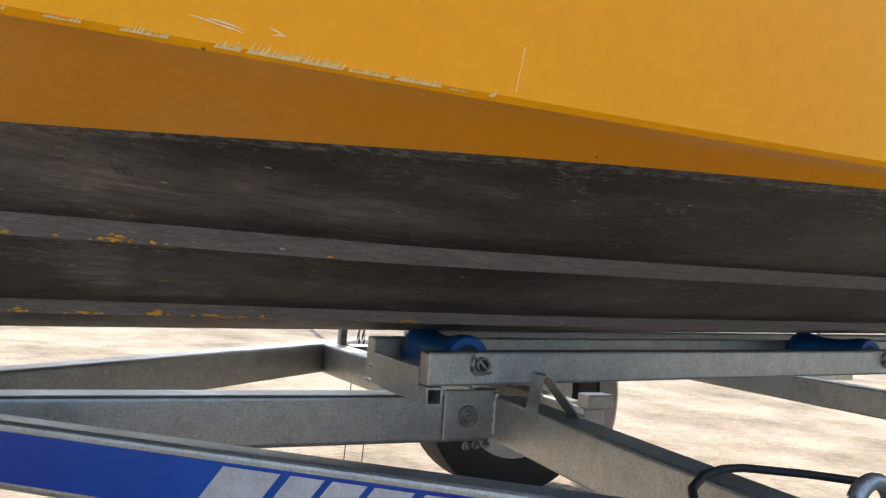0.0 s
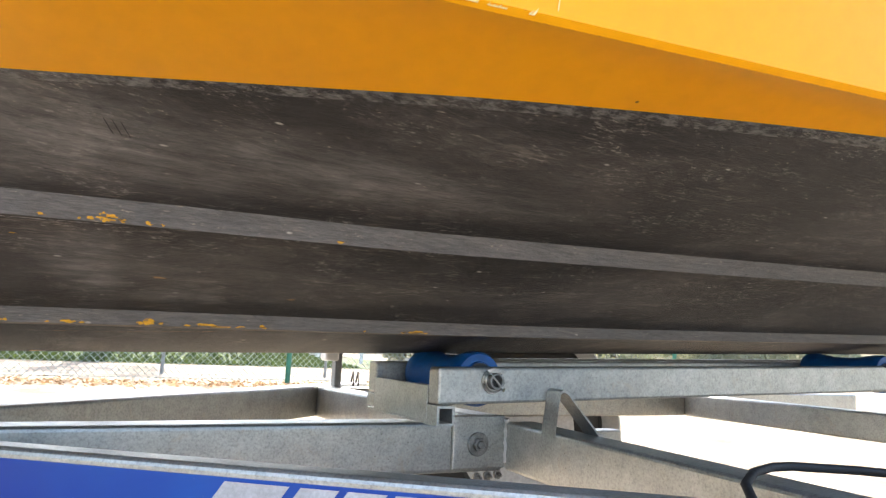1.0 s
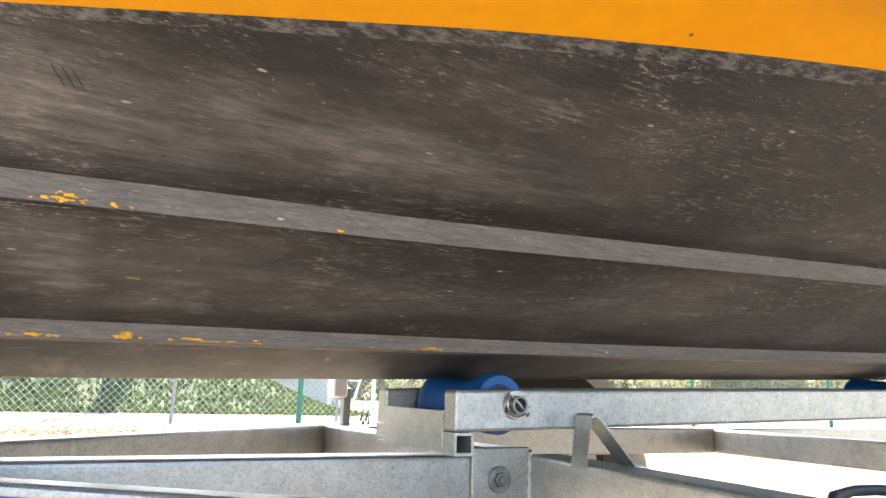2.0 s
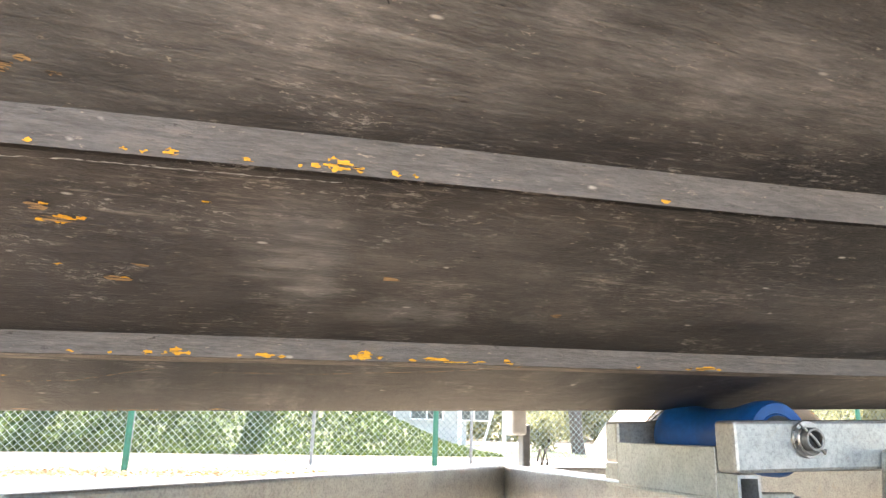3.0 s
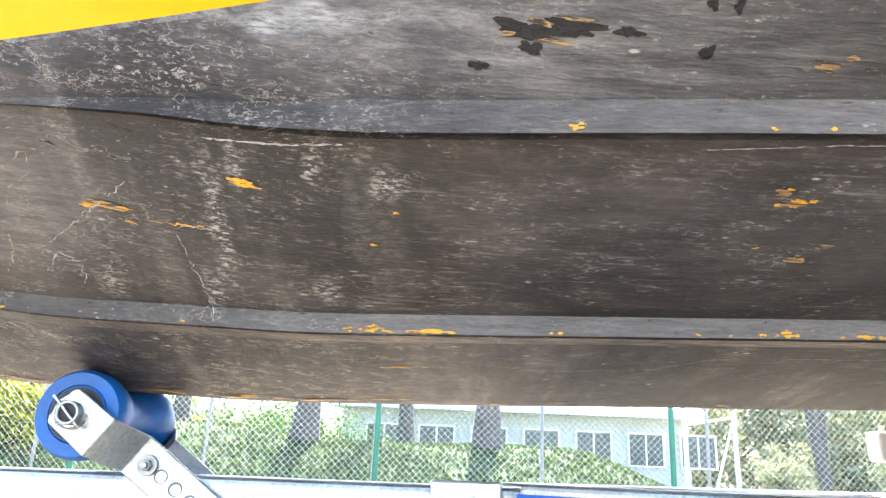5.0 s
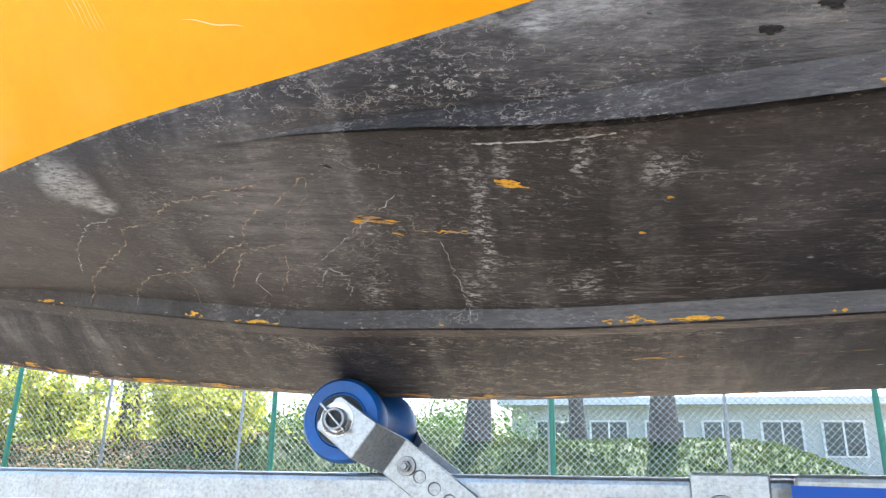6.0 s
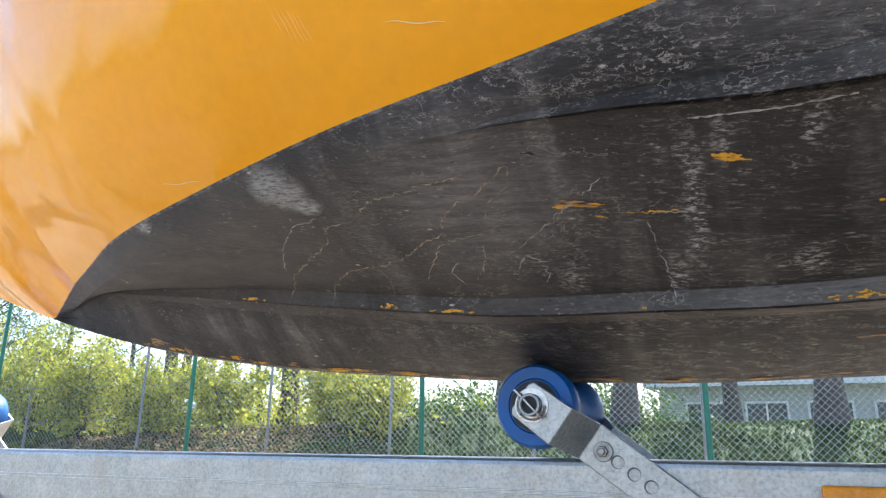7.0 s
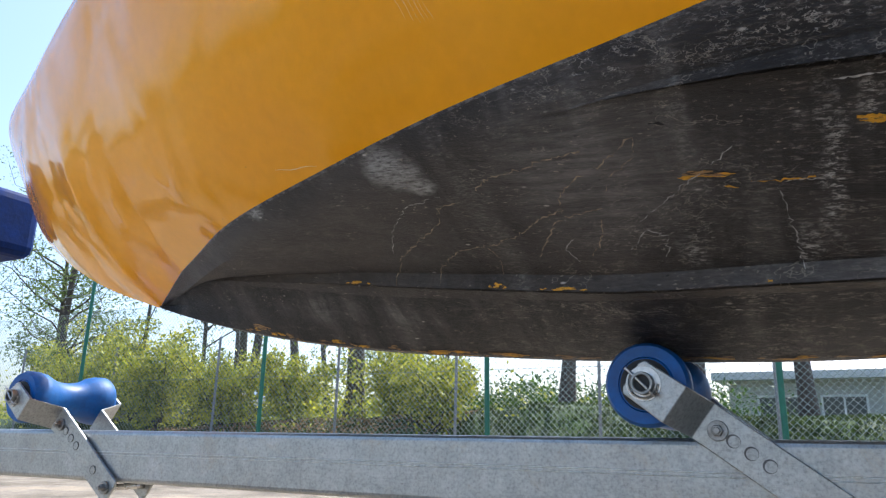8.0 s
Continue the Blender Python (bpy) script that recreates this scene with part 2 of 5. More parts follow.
    nick = times(ramp(n, l, noise_tex(n, l, coords(n, l, (60, 190, 190)), 3.0, 4, 0.75), [(0.60, grey(0.0)), (0.66, grey(1.0))]), ramp(n, l, blob, [(0.48, grey(0.0)), (0.60, grey(1.0))]))
    c = mixed(n, l, nick, c, (0.40, 0.34, 0.27))
    pits = ramp(n, l, noise_tex(n, l, coords(n, l, (26, 80, 80)), 3.0, 4, 0.7), [(0.27, grey(0.3)), (0.36, grey(1.0))])
    c = times(c, pits)
    c = mixed(n, l, 0.7, c, ramp(n, l, fine, [(0.32, grey(0.72)), (0.62, grey(1.12))]), "MULTIPLY")
    l.new(c, p.inputs["Base Color"])
    l.new(ramp(n, l, streak, [(0.3, grey(0.42)), (0.7, grey(0.58))]), p.inputs["Roughness"])
    p.inputs["Specular IOR Level"].default_value = 0.42
    add = n.new("ShaderNodeMath")
    add.operation = "ADD"
    l.new(streak, add.inputs[0])
    l.new(fine, add.inputs[1])
    bumped(n, l, p, add.outputs[0], 0.7, 0.0022)
    return m


def gelcoat():
    """Glossy yellow gelcoat, slightly uneven, faded and scuffed."""
    m, n, l, p = nodes_of("yellow_gelcoat")
    v = coords(n, l)
    broad = noise_tex(n, l, v, 3.0, 4)
    fine = noise_tex(n, l, v, 90, 3)
    c = ramp(n, l, broad, [(0.3, (0.93, 0.375, 0.0012)), (0.7, (0.98, 0.425, 0.0022))])
    c = mixed(n, l, 0.35, c, ramp(n, l, fine, [(0.3, (0.85, 0.85, 0.85)), (0.7, (1, 1, 1))]), "MULTIPLY")
    specks = n.new("ShaderNodeTexVoronoi")
    specks.inputs["Scale"].default_value = 26
    l.new(v, specks.inputs["Vector"])
    dots = ramp(n, l, specks.outputs["Distance"], [(0.02, (1, 1, 1)), (0.035, (0, 0, 0))])
    dots = mixed(n, l, 1.0, dots, ramp(n, l, noise_tex(n, l, v, 17, 1), [(0.56, (0, 0, 0)), (0.60, (1, 1, 1))]), "MULTIPLY")
    c = mixed(n, l, dots, c, (0.16, 0.10, 0.03))
    l.new(c, p.inputs["Base Color"])
    p.inputs["Specular IOR Level"].default_value = 0.27
    sep = n.new("ShaderNodeSeparateXYZ")
    l.new(v, sep.inputs[0])
    flip = n.new("ShaderNodeMath")
    flip.operation = "MULTIPLY"
    flip.inputs[1].default_value = -1.0
    l.new(sep.outputs["X"], flip.inputs[0])
    fair = ramp(n, l, flip.outputs[0], [(0.30, (0.04, 0.04, 0.04)), (0.80, (0.8, 0.8, 0.8))])
    wavy = mixed(n, l, 1.0, noise_tex(n, l, v, 5.5, 2, 0.4, 0.5), fair, "MULTIPLY")
    bumped(n, l, p, wavy, 0.7, 0.028)
    shine = ramp(n, l, noise_tex(n, l, v, 5.0, 3), [(0.35, (0.05,) * 3), (0.65, (0.14,) * 3)])
    l.new(mixed(n, l, ramp(n, l, flip.outputs[0], [(0.25, (0, 0, 0)), (0.75, (1, 1, 1))]), (0.36, 0.36, 0.36), shine), p.inputs["Roughness"])
    return m


def gravel():
    """Pale compacted gravel and worn asphalt with damp and dusty patches."""
    m, n, l, p = nodes_of("pale_gravel")
    v = coords(n, l)
    broad = noise_tex(n, l, v, 1.5, 7, 0.68)
    mid = noise_tex(n, l, v, 7, 5, 0.7)
    vor = n.new("ShaderNodeTexVoronoi")
    vor.inputs["Scale"].default_value = 46
    l.new(v, vor.inputs["Vector"])
    c = ramp(n, l, broad, [(0.33, (0.095, 0.083, 0.060)), (0.44, (0.180, 0.148, 0.106)), (0.54, (0.245, 0.210, 0.168)), (0.64, (0.33, 0.27, 0.195))])
    c = mixed(n, l, 0.8, c, ramp(n, l, mid, [(0.3, (0.72, 0.70, 0.66)), (0.65, (1.08, 1.06, 1.02))]), "MULTIPLY")
    c = mixed(n, l, 0.7, c, ramp(n, l, vor.outputs["Color"], [(0.0, (0.72, 0.70, 0.68)), (1.0, (1.18, 1.16, 1.12))]), "MULTIPLY")
    l.new(c, p.inputs["Base Color"])
    p.inputs["Roughness"].default_value = 0.85
    bumped(n, l, p, vor.outputs["Distance"], 0.7, 0.008)
    return m


def sticker_blue():
    m, n, l, p = nodes_of("blue_vinyl")
    v = coords(n, l)
    c = ramp(n, l, noise_tex(n, l, v, 4, 3), [(0.3, (0.003, 0.028, 0.27)), (0.7, (0.002, 0.090, 0.42))])
    scuff = ramp(n, l, noise_tex(n, l, v, 85, 5, 0.7), [(0.68, (0, 0, 0)), (0.72, (1, 1, 1))])
    c = mixed(n, l, mixed(n, l, 1.0, scuff, (0.5, 0.5, 0.5), "MULTIPLY"), c, (0.45, 0.5, 0.6))
    l.new(c, p.inputs["Base Color"])
    p.inputs["Roughness"].default_value = 0.3
    p.inputs["Specular IOR Level"].default_value = 0.3
    return m


def worn_through(name, colour, left):
    """A bare undercoat with thin lines of the black paint left in it, drawn along the hull."""
    m, n, l, p = nodes_of(name)
    lines = noise_tex(n, l, coords(n, l, (12, 330, 330)), 2.6, 5, 0.7)
    grain = noise_tex(n, l, coords(n, l, (60, 160, 160)), 4, 4, 0.7)
    c = ramp(n, l, grain, [(0.3, tuple(0.7 * q for q in colour)), (0.7, tuple(min(1.0, 1.2 * q) for q in colour))])
    c = mixed(n, l, ramp(n, l, lines, [(left - 0.03, (1, 1, 1)), (left + 0.02, (0, 0, 0))]), c, (0.030, 0.024, 0.019))
    l.new(c, p.inputs["Base Color"])
    p.inputs["Roughness"].default_value = 0.6
    bumped(n, l, p, lines, 0.4, 0.0006)
    return m


def leaf_mat(name, a, b):
    m, n, l, p = nodes_of(name)
    g = n.new("ShaderNodeNewGeometry")
    c = ramp(n, l, g.outputs["Random Per Island"], [(0.0, a), (1.0, b)])
    l.new(c, p.inputs["Base Color"])
    p.inputs["Roughness"].default_value = 0.5
    tr = n.new("ShaderNodeBsdfTranslucent")
    l.new(c, tr.inputs["Color"])
    ms = n.new("ShaderNodeMixShader")
    ms.inputs[0].default_value = 0.5
    l.new(p.outputs[0], ms.inputs[1])
    l.new(tr.outputs[0], ms.inputs[2])
    l.new(ms.outputs[0], n["Material Output"].inputs[0])
    return m


ZINC = galvanised("galvanised_steel", 0.42)
SEAM = galvanised("seam_zinc", 0.62)
ZINC_DARK = galvanised("weathered_galvanised_steel", 0.38)
GOUGE = simple("bare_dark_primer", (0.012, 0.010, 0.008), 0.6, 0, 90, 0.6, 0.6)
TAN = worn_through("worn_tan_undercoat", (0.42, 0.25, 0.105), 0.47)
CREAM = simple("lifted_paint_edge", (0.34, 0.265, 0.18), 0.6, 0, 240, 0.6)
SCUFF = simple("scraped_pale_gelcoat", (1.0, 0.74, 0.34), 0.8, 0, 260, 0.06)
PALE = simple("chalky_grey_undercoat", (0.46, 0.45, 0.43), 0.7, 0, 220, 0.5)
CHIP = worn_through("exposed_yellow", (0.76, 0.38, 0.02), 0.43)
BLACK = antifouling()
YELLOW = gelcoat()
GRAVEL = gravel()
STICKER = sticker_blue()
WHITE_VINYL = simple("white_vinyl", (0.50, 0.51, 0.54), 0.4, 0, 60, 0.15)
NAVY = simple("navy_rubber", (0.004, 0.022, 0.120), 0.6, 0, 30, 0.3, 0.2)
NAVY.node_tree.nodes["Principled BSDF"].inputs["Specular IOR Level"].default_value = 0.12
ROLLER = simple("blue_polyurethane", (0.003, 0.100, 0.36), 0.48, 0, 30, 0.25, 0.1)
RUBBER = simple("black_rubber", (0.018, 0.018, 0.018), 0.62, 0, 30, 0.3, 0.2)
STEEL = simple("bright_steel", (0.55, 0.54, 0.52), 0.28, 0.9, 50, 0.2)
BOLT = simple("dull_zinc_bolt", (0.30, 0.30, 0.29), 0.38, 0.8, 90, 0.35)
DARK_STEEL = simple("dark_steel", (0.10, 0.10, 0.10), 0.45, 0.7, 50, 0.3)
AMBER = simple("amber_plastic", (0.85, 0.30, 0.0), 0.25, 0, 70, 0.1, 0.3)
WHITE = simple("white_paint", (0.74, 0.74, 0.72), 0.45, 0, 6, 0.1)
GREEN = simple("green_coated_steel", (0.015, 0.14, 0.085), 0.4, 0, 20, 0.2)
WIRE = simple("fence_wire", (0.25, 0.30, 0.28), 0.35, 0.5, 8, 0.25)
GREY_POST = simple("grey_post_steel", (0.22, 0.23, 0.24), 0.5, 0.4, 10, 0.2)
BARK = simple("bark", (0.085, 0.070, 0.058), 0.9, 0, 9, 0.4, 0.8)
ROOF = simple("pale_roof_sheet", (0.72, 0.72, 0.72), 0.5, 0, 2, 0.08)
RENDER = simple("pale_wall_render", (0.50, 0.49, 0.45), 0.8, 0, 3, 0.1)
GLASS = simple("dark_window_glass", (0.07, 0.085, 0.085), 0.15, 0, 2, 0.2)
CAR_PAINT = simple("grey_car_paint", (0.20, 0.215, 0.235), 0.25, 0.6, 3, 0.08, 0, 0.8)
TAIL = simple("red_lens", (0.45, 0.01, 0.01), 0.2)
LEAF_YELLOW = leaf_mat("spring_leaves", (0.11, 0.16, 0.010), (0.62, 0.60, 0.07))
LEAF_BIRCH = leaf_mat("birch_leaves", (0.10, 0.16, 0.035), (0.24, 0.30, 0.09))
# the haze over the background is mixed into this greyer leaf colour
LEAF_HAZE = leaf_mat("hazy_leaves", (0.16, 0.18, 0.085), (0.29, 0.29, 0.15))
LEAF_GREEN = leaf_mat("green_leaves", (0.025, 0.062, 0.010), (0.085, 0.140, 0.024))
GRASS = leaf_mat("grass_blades", (0.032, 0.056, 0.014), (0.085, 0.112, 0.034))
LITTER = leaf_mat("dry_leaf_litter", (0.20, 0.11, 0.05), (0.42, 0.30, 0.18))
TURF = simple("turf", (0.040, 0.068, 0.016), 0.95, 0, 1.5, 0.45, 0.6)


# ---------------------------------------------------------------- mesh helpers
def finish(ob, material, smooth=None):
    ob.data.materials.append(material)
    if smooth is not None:
        for f in ob.data.polygons:
            f.use_smooth = True
        ob.data.set_sharp_from_angle(angle=radians(smooth))
    return ob


def part(name, bm, material, parent=None, label="", smooth=None):
    """One bmesh as one mesh object, under a thing or a part."""
    me = bpy.data.meshes.new(name)
    bmesh.ops.recalc_face_normals(bm, faces=bm.faces)
    bm.to_mesh(me)
    bm.free()
    ob = new(name, me)
    if parent is not None:
        ob.parent = parent
    finish(ob, material, smooth)
    if label:
        tagged(ob, label)
    return ob


def thing(name, label, category, group="", kind="", at=(0, 0, 0)):
    e = new(name)
    e.empty_display_size = 0.1
    e.location = at
    return tagged(e, label, category, group, kind)


def box(x0, x1, y0, y1, z0, z1, bevel=0.0, segments=2, m=None):
    bm = bmesh.new()
    bmesh.ops.create_cube(bm, size=1)
    for v in bm.verts:
        v.co = Vector((x0 + (v.co.x + 0.5) * (x1 - x0), y0 + (v.co.y + 0.5) * (y1 - y0), z0 + (v.co.z + 0.5) * (z1 - z0)))
    if bevel:
        bmesh.ops.bevel(bm, geom=bm.edges[:], offset=bevel, segments=segments, affect="EDGES", profile=0.5)
    if m is not None:
        bmesh.ops.transform(bm, matrix=m, verts=bm.verts)
    return bm


def join(*bms):
    out = bms[0]
    for b in bms[1:]:
        me = bpy.data.meshes.new("tmp")
        b.to_mesh(me)
        b.free()
        out.from_mesh(me)
        bpy.data.meshes.remove(me)
    return out


def lathe(profile, n=32, m=None):
    """Profile of (radius, along); turned round the y axis."""
    bm = bmesh.new()
    rings = []
    for r, a in profile:
        rings.append([bm.verts.new((r * math.cos(2 * math.pi * i / n), a, r * math.sin(2 * math.pi * i / n))) for i in range(n)])
    for p, q in zip(rings, rings[1:]):
        for i in range(n):
            bm.faces.new((p[i], p[(i + 1) % n], q[(i + 1) % n], q[i]))
    bm.faces.new(rings[0])
    bm.faces.new(rings[-1])
    if m is not None:
        bmesh.ops.transform(bm, matrix=m, verts=bm.verts)
    return bm


def tube(points, radius, n=8):
    """A round bar along a polyline; radius may be a list."""
    bm = bmesh.new()
    pts = [Vector(p) for p in points]
    rings = []
    for i, p in enumerate(pts):
        d = (pts[min(i + 1, len(pts) - 1)] - pts[max(i - 1, 0)]).normalized()
        a = d.cross(Vector((0, 0, 1)) if abs(d.z) < 0.9 else Vector((1, 0, 0))).normalized()
        b = d.cross(a)
        r = radius[i] if isinstance(radius, (list, tuple)) else radius
        rings.append([bm.verts.new(p + r * (a * math.cos(2 * math.pi * k / n) + b * math.sin(2 * math.pi * k / n))) for k in range(n)])
    for p, q in zip(rings, rings[1:]):
        for k in range(n):
            bm.faces.new((p[k], p[(k + 1) % n], q[(k + 1) % n], q[k]))
    bm.faces.new(rings[0])
    bm.faces.new(rings[-1])
    return bm


def beam(a, b, w, z0, z1, bevel=0.004, overlap=0.0):
    """A level rectangular tube from a to b (plan points), of width w, centred on the line."""
    a, b = Vector(a), Vector(b)
    d = b - a
    m = Matrix.Translation((a.x, a.y, 0)) @ Matrix.Rotation(math.atan2(d.y, d.x), 4, "Z")
    return box(0, d.length, -w / 2, w / 2, z0, z1, bevel, 3, m)


def bolt(parent, at, r, facing="y", name="bolt", depth=0.006):
    """Washer, hexagon nut and stud end, its face towards -y."""
    bm = join(lathe([(r, 0), (r, -0.0022), (r * 0.96, -0.0028)], 28), lathe([(r * 0.60, -0.0028), (r * 0.60, -depth), (r * 0.52, -depth - 0.0012)], 6),
              lathe([(r * 0.34, -depth), (r * 0.34, -depth - 0.004), (r * 0.28, -depth - 0.005)], 16))
    bmesh.ops.transform(bm, matrix=Matrix.Translation(at), verts=bm.verts)
    return part(name, bm, BOLT, parent, smooth=35)


def smooth_curve(xs, ys):
    """A smooth curve through the knots, as a function."""
    xs, ys = np.array(xs, float), np.array(ys, float)
    h, s = np.diff(xs), np.diff(ys) / np.diff(xs)
    m = np.empty_like(ys)
    m[0], m[-1] = s[0], s[-1]
    for i in range(1, len(xs) - 1):
        m[i] = 0 if s[i - 1] * s[i] <= 0 else 2 * s[i - 1] * s[i] / (s[i - 1] + s[i])

    def f(x):
        x = min(max(x, xs[0]), xs[-1])
        i = int(min(max(np.searchsorted(xs, x) - 1, 0), len(xs) - 2))
        t = (x - xs[i]) / h[i]
        return float((1 + 2 * t) * (1 - t) ** 2 * ys[i] + t * (1 - t) ** 2 * h[i] * m[i] + t * t * (3 - 2 * t) * ys[i + 1] + t * t * (t - 1) * h[i] * m[i + 1])
    return f


# ---------------------------------------------------------------- ground
def ground():
    bm = bmesh.new()
    bmesh.ops.create_grid(bm, x_segments=150, y_segments=150, size=1)
    for v in bm.verts:
        x, y = (math.copysign(abs(c) ** 3, c) * 600 + c * 12 for c in v.co[:2])
        z = 0.012 * noise.noise(Vector((x * 0.6, y * 0.6, 0)))
        v.co = (x, y, z if abs(x) + abs(y) < 40 else 0)
    ob = part("ground", bm, GRAVEL, smooth=60)
    tagged(ob, "pale dusty gravel yard with worn patches", "ground", kind="structure")


ground()

# ---------------------------------------------------------------- boat
TRIM = 0.033            # the hull lies bow-down on the trailer by this slope
keel_z = smooth_curve([-1.665, -1.642, -1.570, -1.425, -1.28, -1.158, -1.045, -0.886, -0.754, -0.641, -0.46, -0.20, 0.3, 2.4],
                      [0.905, 0.856, 0.755, 0.661, 0.607, 0.570, 0.543, 0.516, 0.501, 0.490, 0.479, 0.4765, 0.4745, 0.474])
low_y = smooth_curve([-1.27, -1.16, -1.05, -0.90, -0.80, -0.70, -0.60, -0.50, -0.40, -0.20, 0.0, 0.3, 2.4], [0.006, 0.050, 0.076, 0.097, 0.118, 0.138, 0.154, 0.165, 0.176, 0.187, 0.192, 0.1925, 0.195])
low_z = smooth_curve([-1.27, -1.16, -1.05, -0.90, -0.80, -0.70, -0.60, -0.50, -0.40, -0.20, 0.0, 0.2, 0.5, 2.4], [0.614, 0.617, 0.6025, 0.578, 0.559, 0.541, 0.525, 0.517, 0.510, 0.507, 0.505, 0.502, 0.499, 0.497])
up_y = smooth_curve([-1.26, -1.0, -0.8, -0.68, -0.60, -0.50, -0.42, -0.34, -0.2, 0.0, 0.2, 0.5, 2.4], [0.0, 0.15, 0.224, 0.272, 0.297, 0.312, 0.3235, 0.3365, 0.351, 0.362, 0.371, 0.3805, 0.42])
up_z = smooth_curve([-1.26, -1.0, -0.8, -0.68, -0.60, -0.50, -0.42, -0.34, -0.2, 0.0, 0.2, 0.5, 2.4], [0.610, 0.606, 0.604, 0.606, 0.606, 0.597, 0.584, 0.576, 0.571, 0.567, 0.563, 0.562, 0.562])
edge_y = smooth_curve([-1.28, -1.20, -1.10, -0.97, -0.83, -0.67, -0.55, -0.45, -0.10, 0.02, 0.15, 0.35, 0.6, 2.4],
                      [0.0, 0.050, 0.112, 0.190, 0.246, 0.300, 0.328, 0.353, 0.447, 0.491, 0.538, 0.590, 0.632, 0.69])
chine_y = smooth_curve([-0.6, -0.3, -0.1, 0.13, 0.37, 0.60, 2.4], [0.445, 0.522, 0.563, 0.598, 0.628, 0.650, 0.71])
chine_z = smooth_curve([-0.6, -0.3, -0.1, 0.13, 0.37, 0.60, 2.4], [0.68, 0.665, 0.654, 0.644, 0.637, 0.634, 0.632])
top_y = smooth_curve([-0.6, -0.25, 0.25, 2.4], [0.47, 0.58, 0.66, 0.72])
bow_v = smooth_curve([0, 0.02, 0.065, 0.135, 0.235, 0.365, 0.505, 0.665, 0.885, 1.235, 1.6, 2.0, 4.2], [0, 0.016, 0.042, 0.074, 0.125, 0.192, 0.250, 0.305, 0.370, 0.480, 0.57, 0.62, 0.70])
bow_b = smooth_curve([0, 0.004, 0.015, 0.035, 0.065, 0.135, 0.235, 0.365, 0.505, 0.665, 0.885, 1.235, 1.6, 2.0, 4.2], [0, 0.018, 0.036, 0.055, 0.074, 0.106, 0.146, 0.200, 0.252, 0.305, 0.370, 0.480, 0.57, 0.62, 0.70])
STEM_X = [-1.28, -1.32, -1.425, -1.570, -1.642, -1.665, -1.65, -1.56, -1.40, -1.15, -0.87, -0.71]
STEM_Z = [0.607, 0.621, 0.661, 0.755, 0.856, 0.905, 0.930, 0.965, 1.01, 1.07, 1.14, 1.18]
stem_x = smooth_curve(STEM_Z, STEM_X)
stem_up = smooth_curve(STEM_X[5:], STEM_Z[5:])
EDGE_Z = 0.627


@functools.lru_cache(maxsize=4000)
def section(x):
    """Half section (y outward, z) at a station, from keel to sheer."""
    zk = keel_z(x)
    fl = min(1.0, max(0.0, (x + 1.20) / 0.35))
    fu = min(1.0, max(0.0, (x + 0.60) / 0.22))
    yl, zl, yu, zu, ye = low_y(x), max(low_z(x), zk), up_y(x), max(up_z(x), zk), edge_y(x)
    tip = min(1.0, max(0.0, (x + 1.28) / 0.12))
    ze = max(0.607 + (EDGE_Z - 0.607) * tip, zk) if x > -1.28 else zk
    rows = [(0.0, zk), (min(0.014, yl), zk + 0.0015)]
    rows.append((0.55 * yl, zk + 0.50 * (zl - zk)))
    y2, z2 = rows[-1]
    ya, za = yl - 0.012 * fl, zl - 0.0012 * fl
    k = min(0.9, max(0.1, (ya - 0.011 * fl - y2) / max(1e-4, ya - y2)))
    rows += [(y2 + k * (ya - y2), z2 + k * (za - z2)), (ya, za), (ya + 0.0006 * fl, zl + 0.010 * fl), (yl - 0.0012 * fl, zl + 0.009 * fl), (yl, zl - 0.0020 * fl), (yl + 0.0030 * fl, zl + 0.0105 * fl)]
    for k in (0.33, 0.66):
        rows.append((yl + 0.0030 * fl + k * (yu - yl - 0.0030 * fl), zl + 0.0105 * fl + k * (zu - zl - 0.0105 * fl) - 0.003 * math.sin(math.pi * k)))
    rows += [(yu - 0.012 * fu, zu + 0.0004 * fu), (yu - 0.0114 * fu, zu + 0.010 * fu), (yu - 0.0012 * fu, zu + 0.009 * fu), (yu, zu - 0.0020 * fu), (yu + 0.0040 * fu, zu + 0.0130 * fu)]
    y9, z9 = rows[-1]
    ye, z9 = max(ye, y9), min(z9, ze)
    for k in (0.33, 0.66, 0.94):
        rows.append((y9 + k * (ye - y9), z9 + k * (ze - z9) - 0.002 * math.sin(math.pi * k)))
    bottom = rows + [(ye, ze)]
    f = min(1.0, max(0.0, (x + 0.60) / 0.5))
    f = f * f * (3 - 2 * f)
    # smooth bow form: breadth at each level by the distance aft of the stem
    zb = stem_up(x) if x < -0.71 else 1.18
    bow = []
    for k in np.linspace(0, 1, 17):
        z = ze + k * (max(zb, ze) - ze)
        w = min(1.0, max(0.0, (z - ze) / 0.20))
        w = w * w * (3 - 2 * w)
        aft_of = max(0.0, x - stem_x(z))
        y = bow_v(aft_of) * (1 - w) + bow_b(aft_of) * w * 1.02
        if x > -1.28:
            y += (ye - bow_v(max(0.0, x - stem_x(ze)))) * (1 - w)
        bow.append((max(0.0, y), z))
    # hard-chined form aft
    yc, zc = max(chine_y(x), ye + 0.018), max(chine_z(x), ze + 0.004)
    aft = [(ye, ze)]
    for k in (0.25, 0.5, 0.75):
        aft.append((ye + k * (yc - 0.015 - ye), ze + k * (zc - 0.002 - ze)))
    aft += [(yc - 0.015, zc - 0.002), (yc - 0.003, zc - 0.001), (yc, zc + 0.002), (yc + 0.001, zc + 0.008)]
    for k in np.linspace(0.08, 1, 9):
        aft.append((yc + 0.001 + k * (top_y(x) - yc) + 0.02 * math.sin(math.pi * k), zc + 0.008 + k * (1.18 - zc - 0.008)))
